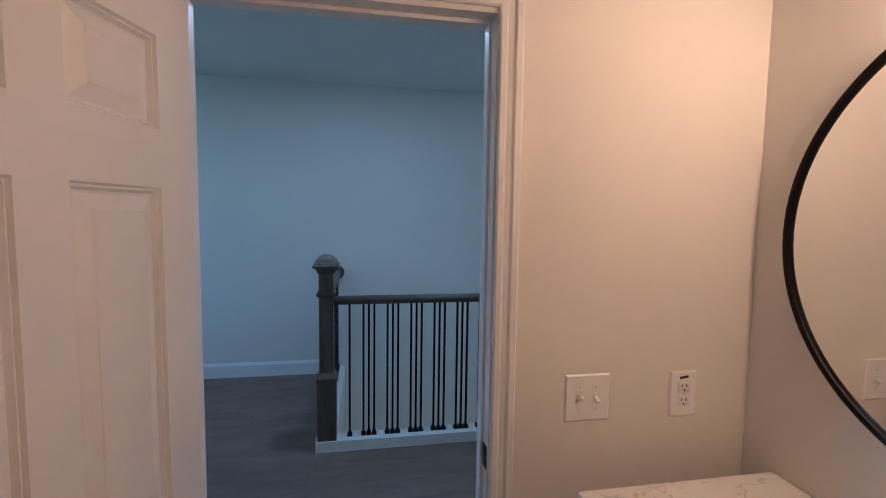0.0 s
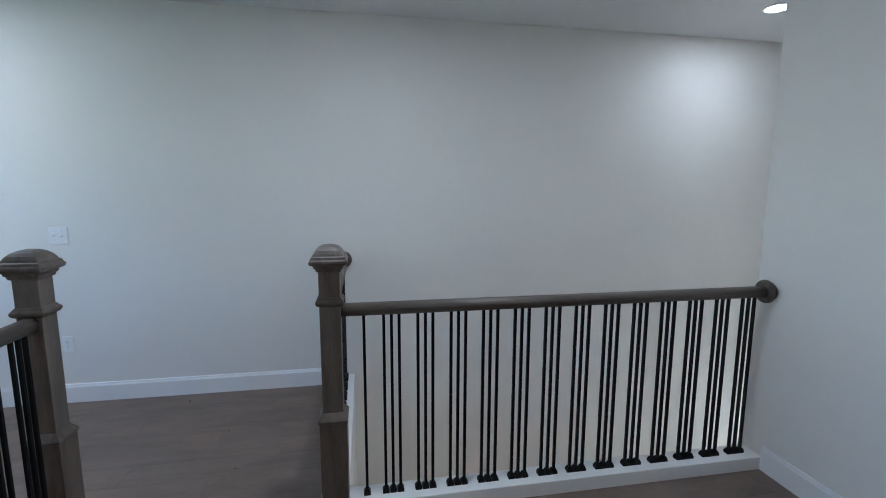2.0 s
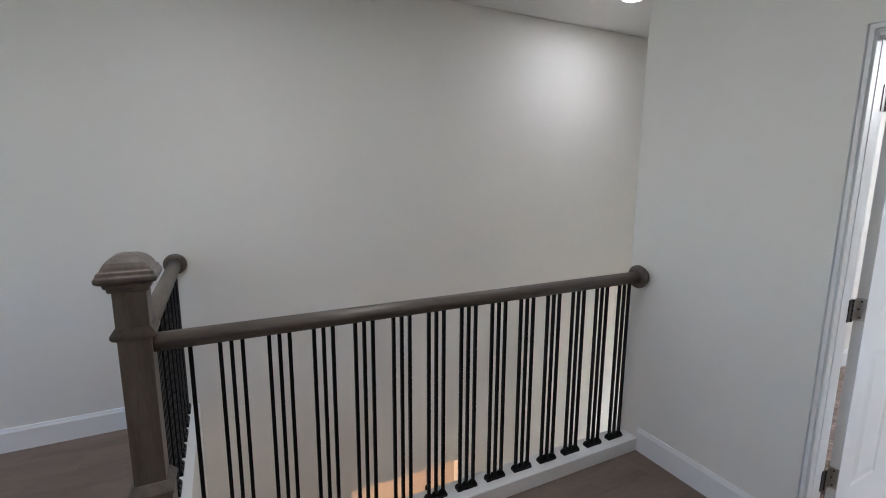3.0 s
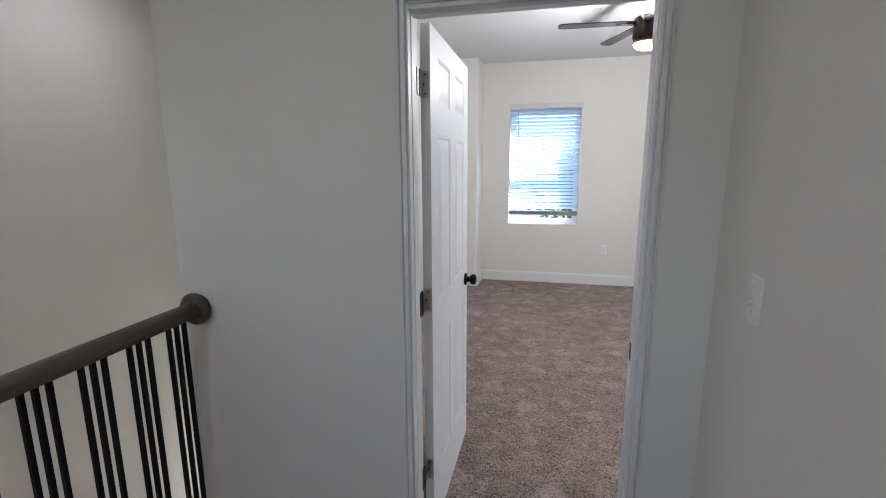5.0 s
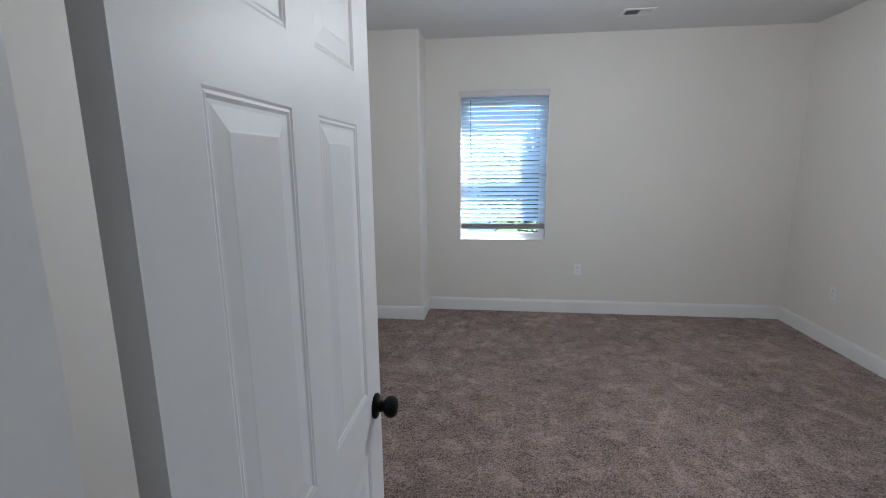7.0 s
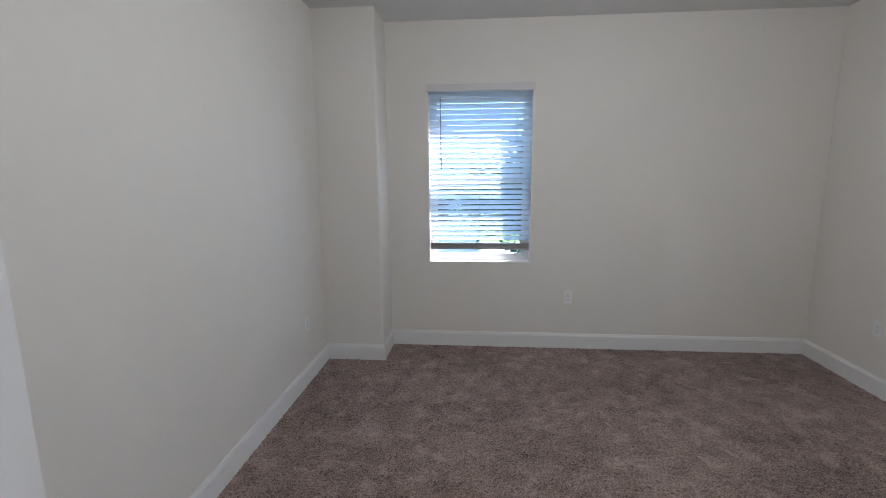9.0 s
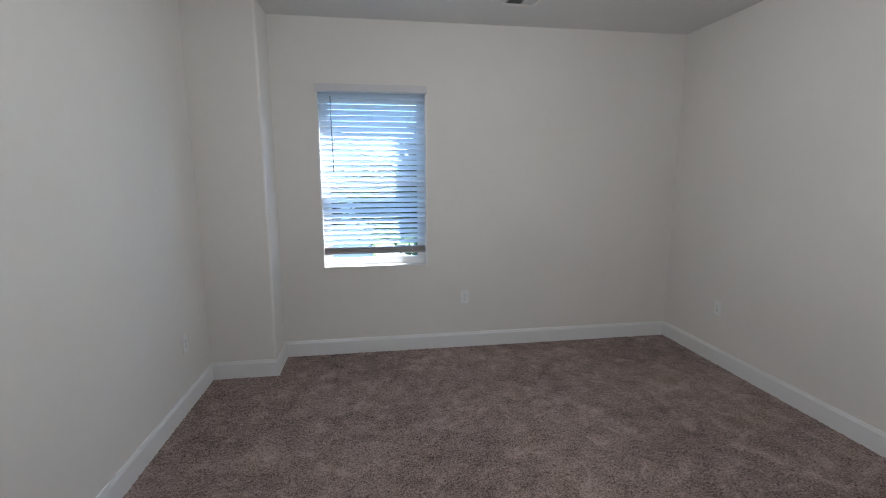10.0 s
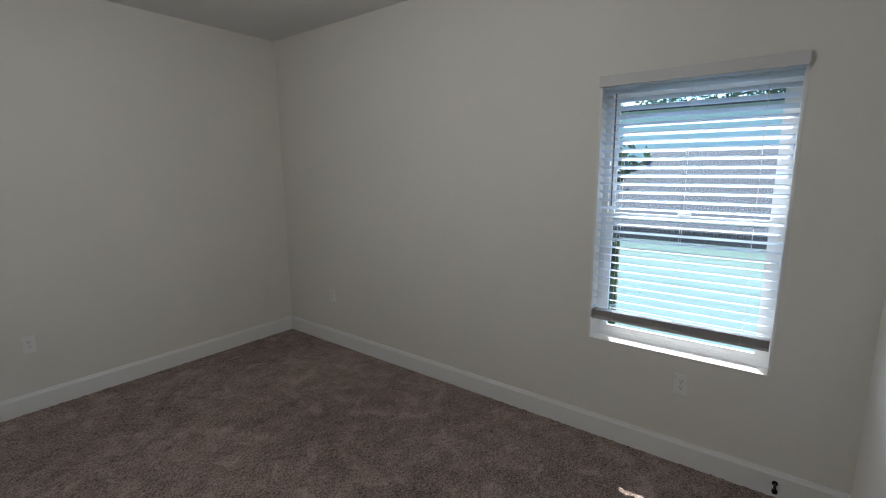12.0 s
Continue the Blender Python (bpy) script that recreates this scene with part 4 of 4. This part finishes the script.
# slim rod added for a dark door edge in the doorway of the level below
hang = base("hanging_lamp", pose(XS - 0.06, -0.63, -0.905), "slim black rod standing for a dark door edge in the lower doorway", "hanging lamp")
part("canopy", turned([(0, 0.03), (-0.012, 0.028), (-0.018, 0.008)], 16), IRON, hang)
part("rod", turned([(-0.015, 0.006), (-0.40, 0.006)], 10), IRON, hang)
part("socket", turned([(-0.20, 0.012), (-0.215, 0.02), (-0.24, 0.02), (-0.25, 0.012)], 16), IRON, hang)

# flecks on the landing floor
for x, y, r, a in ((-2.49, -3.44, 0.011, 20), (-2.02, -3.05, 0.006, 70), (-1.92, -3.3, 0.005, 0), (-1.6, -2.9, 0.006, 120)):
    fb = turned([(0.0, r), (0.002, r * 0.9), (0.0035, r * 0.3)], 7)
    thing("dirt_fleck", fb, DIRT, "tiny dark fleck of dirt on the plank floor", "debris", at=pose(x, y, 0.0, 0, 0, a) @ Matrix.Diagonal((1, 0.5, 1, 1)))

# ---- outdoors ----
GROUND = -3.2
structure("ground", a_box(-400, 400, -400, 400, GROUND - 0.2, GROUND), GRASS, "green lawn round the house", "ground")
structure("road", a_box(-60, 60, 15.0, 21.0, GROUND, GROUND + 0.03), ASPHALT, "grey asphalt street", "road")
structure("driveway", a_box(-6.5, 2.6, 6.0, 15.0, GROUND, GROUND + 0.035), CONCRETE, "pale concrete driveway", "driveway")
structure("driveway_opposite", box(a_box(0.15, 6.5, 21.0, 31.0, GROUND, GROUND + 0.035), -7.0, 0.15, 21.0, 23.9, GROUND, GROUND + 0.035), CONCRETE, "pale concrete driveway across the street", "driveway")


def house(name, x0, x1, y0, y1, eave, ridge, ridge_along, wall_mat, roof_mat, windows, label):
    h = base(name, pose(0, 0, GROUND), label, "house")
    wb = a_box(x0, x1, y0, y1, 0, eave)
    part("wall", wb, wall_mat, h)
    me = mesh_of("siding_board", a_box(0, 1, -0.012, 0.0, 0, 0.19), wall_mat)
    n = int(eave / 0.2)
    for k in range(n):
        same_part("siding_board", me, h, Matrix.Translation((x0, y0, k * 0.2)) @ Matrix.Diagonal((x1 - x0, 1, 1, 1)))
        same_part("siding_board", me, h, Matrix.Translation((x0, y1, k * 0.2)) @ pose(0, 0, 0, 0, 0, -90) @ Matrix.Diagonal((y1 - y0, 1, 1, 1)))
    rb = bmesh.new()
    o = 0.45
    if ridge_along == "y":
        xm = (x0 + x1) / 2
        sec = ((x0 - o, eave - 0.15), (xm, ridge), (x1 + o, eave - 0.15), (x1 + o, eave), (xm, ridge + 0.1), (x0 - o, eave))
        ends = [[rb.verts.new((x, y, z)) for x, z in sec] for y in (y0 - o, y1 + o)]
    else:
        ym = (y0 + y1) / 2
        sec = ((y0 - o, eave - 0.15), (ym, ridge), (y1 + o, eave - 0.15), (y1 + o, eave), (ym, ridge + 0.18), (y0 - o, eave))
        ends = [[rb.verts.new((x, y, z)) for y, z in sec] for x in (x0 - o, x1 + o)]
    for i in range(6):
        rb.faces.new((ends[0][i], ends[0][(i + 1) % 6], ends[1][(i + 1) % 6], ends[1][i]))
    rb.faces.new(ends[0])
    rb.faces.new(ends[1][::-1])
    part("roof", rb, roof_mat, h)
    if ridge_along == "y":
        gb = bmesh.new()
        tri = [[gb.verts.new((x, y, z)) for x, z in ((x0, eave - 0.02), (x1, eave - 0.02), ((x0 + x1) / 2, ridge))] for y in (y0 - o - 0.03, y0 - o - 0.004)]
        gb.faces.new(tri[0])
        gb.faces.new(tri[1][::-1])
        for i in range(3):
            gb.faces.new((tri[0][i], tri[1][i], tri[1][(i + 1) % 3], tri[0][(i + 1) % 3]))
        part("gable", gb, wall_mat, h)
    for wx, wy, ww, wz in windows:
        if abs(wx - x0) < 0.05:
            w = part("window", a_box(wx - 0.05, wx - 0.013, wy, wy + ww, wz, wz + 1.3), VINYL, h)
            part("pane", a_box(wx - 0.056, wx - 0.05, wy + 0.07, wy + ww - 0.07, wz + 0.07, wz + 1.23), SLOT, w)
        else:
            w = part("window", a_box(wx, wx + ww, wy - 0.05, wy - 0.013, wz, wz + 1.3), VINYL, h)
            part("pane", a_box(wx + 0.07, wx + ww - 0.07, wy - 0.056, wy - 0.05, wz + 0.07, wz + 1.23), SLOT, w)
    return h


house("neighbour_house", 7.2, 14.2, -7.0, 2.5, 4.0, 5.1, "y", SIDING, SHINGLE, [(7.2, -2.0, 0.9, 1.1)], "pale green sided house with a low grey shingle roof")
house("rear_house", 15.2, 23.0, -8.0, 6.5, 6.6, 7.0, "y", SIDING, SHINGLE, [(15.2, -3.0, 0.9, 4.4)], "taller pale green sided house behind the neighbour")
front = house("street_house", -8.6, -0.1, 24.0, 34.0, 5.2, 9.5, "y", SIDING_TAN, SHINGLE_PALE, [(-2.3, 24.0, 0.8, 2.1), (-6.5, 24.0, 1.2, 2.1), (-5.2, 24.0, 1.2, 5.0)], "cream sided gabled house across the street")
porch = bmesh.new()
sec = [[porch.verts.new((x, y, z)) for y, z in ((24.0, 4.3), (22.4, 3.9), (22.4, 4.02), (24.0, 4.55))] for x in (-4.0, 0.1)]
for i in range(4):
    porch.faces.new((sec[0][i], sec[0][(i + 1) % 4], sec[1][(i + 1) % 4], sec[1][i]))
porch.faces.new(sec[0])
porch.faces.new(sec[1][::-1])
part("porch_roof", porch, SHINGLE_RED, front, "red-brown shingle porch roof")
for x in (-3.9, -0.15):
    part("porch_post", a_box(x, x + 0.14, 22.5, 22.64, 0.035, 3.95), TRIM, front)


def tree(x, y, height, crown, seed, label):
    rnd = random.Random(seed)
    t = base("tree", pose(x, y, GROUND), label, "tree", group="garden trees")
    tb = bmesh.new()
    cylinder(tb, (0, 0, 0), (0.05, 0.03, height * 0.5), 0.16, 0.11, 10)
    cylinder(tb, (0.05, 0.03, height * 0.5), (0.0, 0.1, height * 0.85), 0.11, 0.04, 8)
    tips = []
    for k in range(11):
        a, z = rnd.uniform(0, 6.28), height * rnd.uniform(0.30, 0.75)
        r = crown * rnd.uniform(0.5, 0.95)
        q = (r * math.cos(a), r * math.sin(a), z + rnd.uniform(0.3, 1.3))
        cylinder(tb, (0.03, 0.02, z), q, 0.05, 0.015, 6)
        tips.append(Vector(q))
    tips.append(Vector((0, 0.1, height * 0.85)))
    part("trunk", tb, BARK, t)
    verts, faces = [], []
    for p in tips:
        for _ in range(950):
            d = Vector((rnd.gauss(0, 1), rnd.gauss(0, 1), rnd.gauss(0, 0.8))) * crown * 0.27
            c, n1, n2 = p + d, Vector((rnd.gauss(0, 1), rnd.gauss(0, 1), rnd.gauss(0, 1))).normalized(), Vector((rnd.gauss(0, 1), rnd.gauss(0, 1), rnd.gauss(0, 1))).normalized()
            s = rnd.uniform(0.09, 0.19)
            i = len(verts)
            verts += [c - n1 * s, c + n2 * s * 0.5, c + n1 * s, c - n2 * s * 0.5]
            faces.append((i, i + 1, i + 2, i + 3))
    me = bpy.data.meshes.new("crown")
    me.from_pydata([tuple(v) for v in verts], [], faces)
    me.materials.append(LEAF)
    cr = new("crown", me)
    cr.parent = t
    return t


tree(1.95, 13.0, 6.2, 1.9, 1, "leafy green garden tree")
tree(6.5, 24.0, 8.0, 3.0, 2, "leafy green street tree")
tree(9.6, 4.6, 5.0, 1.2, 3, "small leafy garden tree beside the house")
tree(27.0, 3.0, 12.0, 3.8, 4, "tall leafy tree behind the neighbouring house")
tree(27.0, -3.5, 12.5, 4.0, 5, "tall leafy tree behind the neighbouring house")

# ---- plank floor pieces ----
PW, PL = 0.182, 1.22
rnd = random.Random(11)
plank_cache = {}


def plank_mesh(length, width):
    key = (round(length, 3), round(width, 3))
    if key not in plank_cache:
        l, w = key
        bm = bmesh.new()
        e = 0.0008
        rings = [[bm.verts.new((sx, sy, z)) for sx, sy in ((i, i), (w - i, i), (w - i, l - i), (i, l - i))] for i, z in ((0.0003, -0.006), (0.0003, -0.0010), (e, 0.0))]
        for a, b in zip(rings, rings[1:]):
            for i in range(4):
                bm.faces.new((a[i], a[(i + 1) % 4], b[(i + 1) % 4], b[i]))
        bm.faces.new(rings[-1])
        plank_cache[key] = mesh_of("plank", bm, PLANK)
    return plank_cache[key]


def lay(x0, x1, y0, y1, shift):
    """Planks along y over a rectangle, with staggered ends."""
    x, row = x0, 0
    while x < x1 - 0.01:
        w = min(PW, x1 - x)
        y = y0
        first = PL * (((row + shift) * 0.37) % 1.0)
        length = max(0.2, first)
        while y < y1 - 0.005:
            l = min(length, y1 - y)
            same_part("plank", plank_mesh(l, w), landing_floor, pose(x, y, 0))
            y += l
            length = PL
        x += w
        row += 1


lay(XS, -1.20, SOUTH + 2.0, -2.402, 0)
lay(-1.20, XH, -3.434, -2.402, 3)
lay(-1.106, XH, -2.402, Y0, 5)
lay(XS, XH, SOUTH, SOUTH + 2.0, 2)
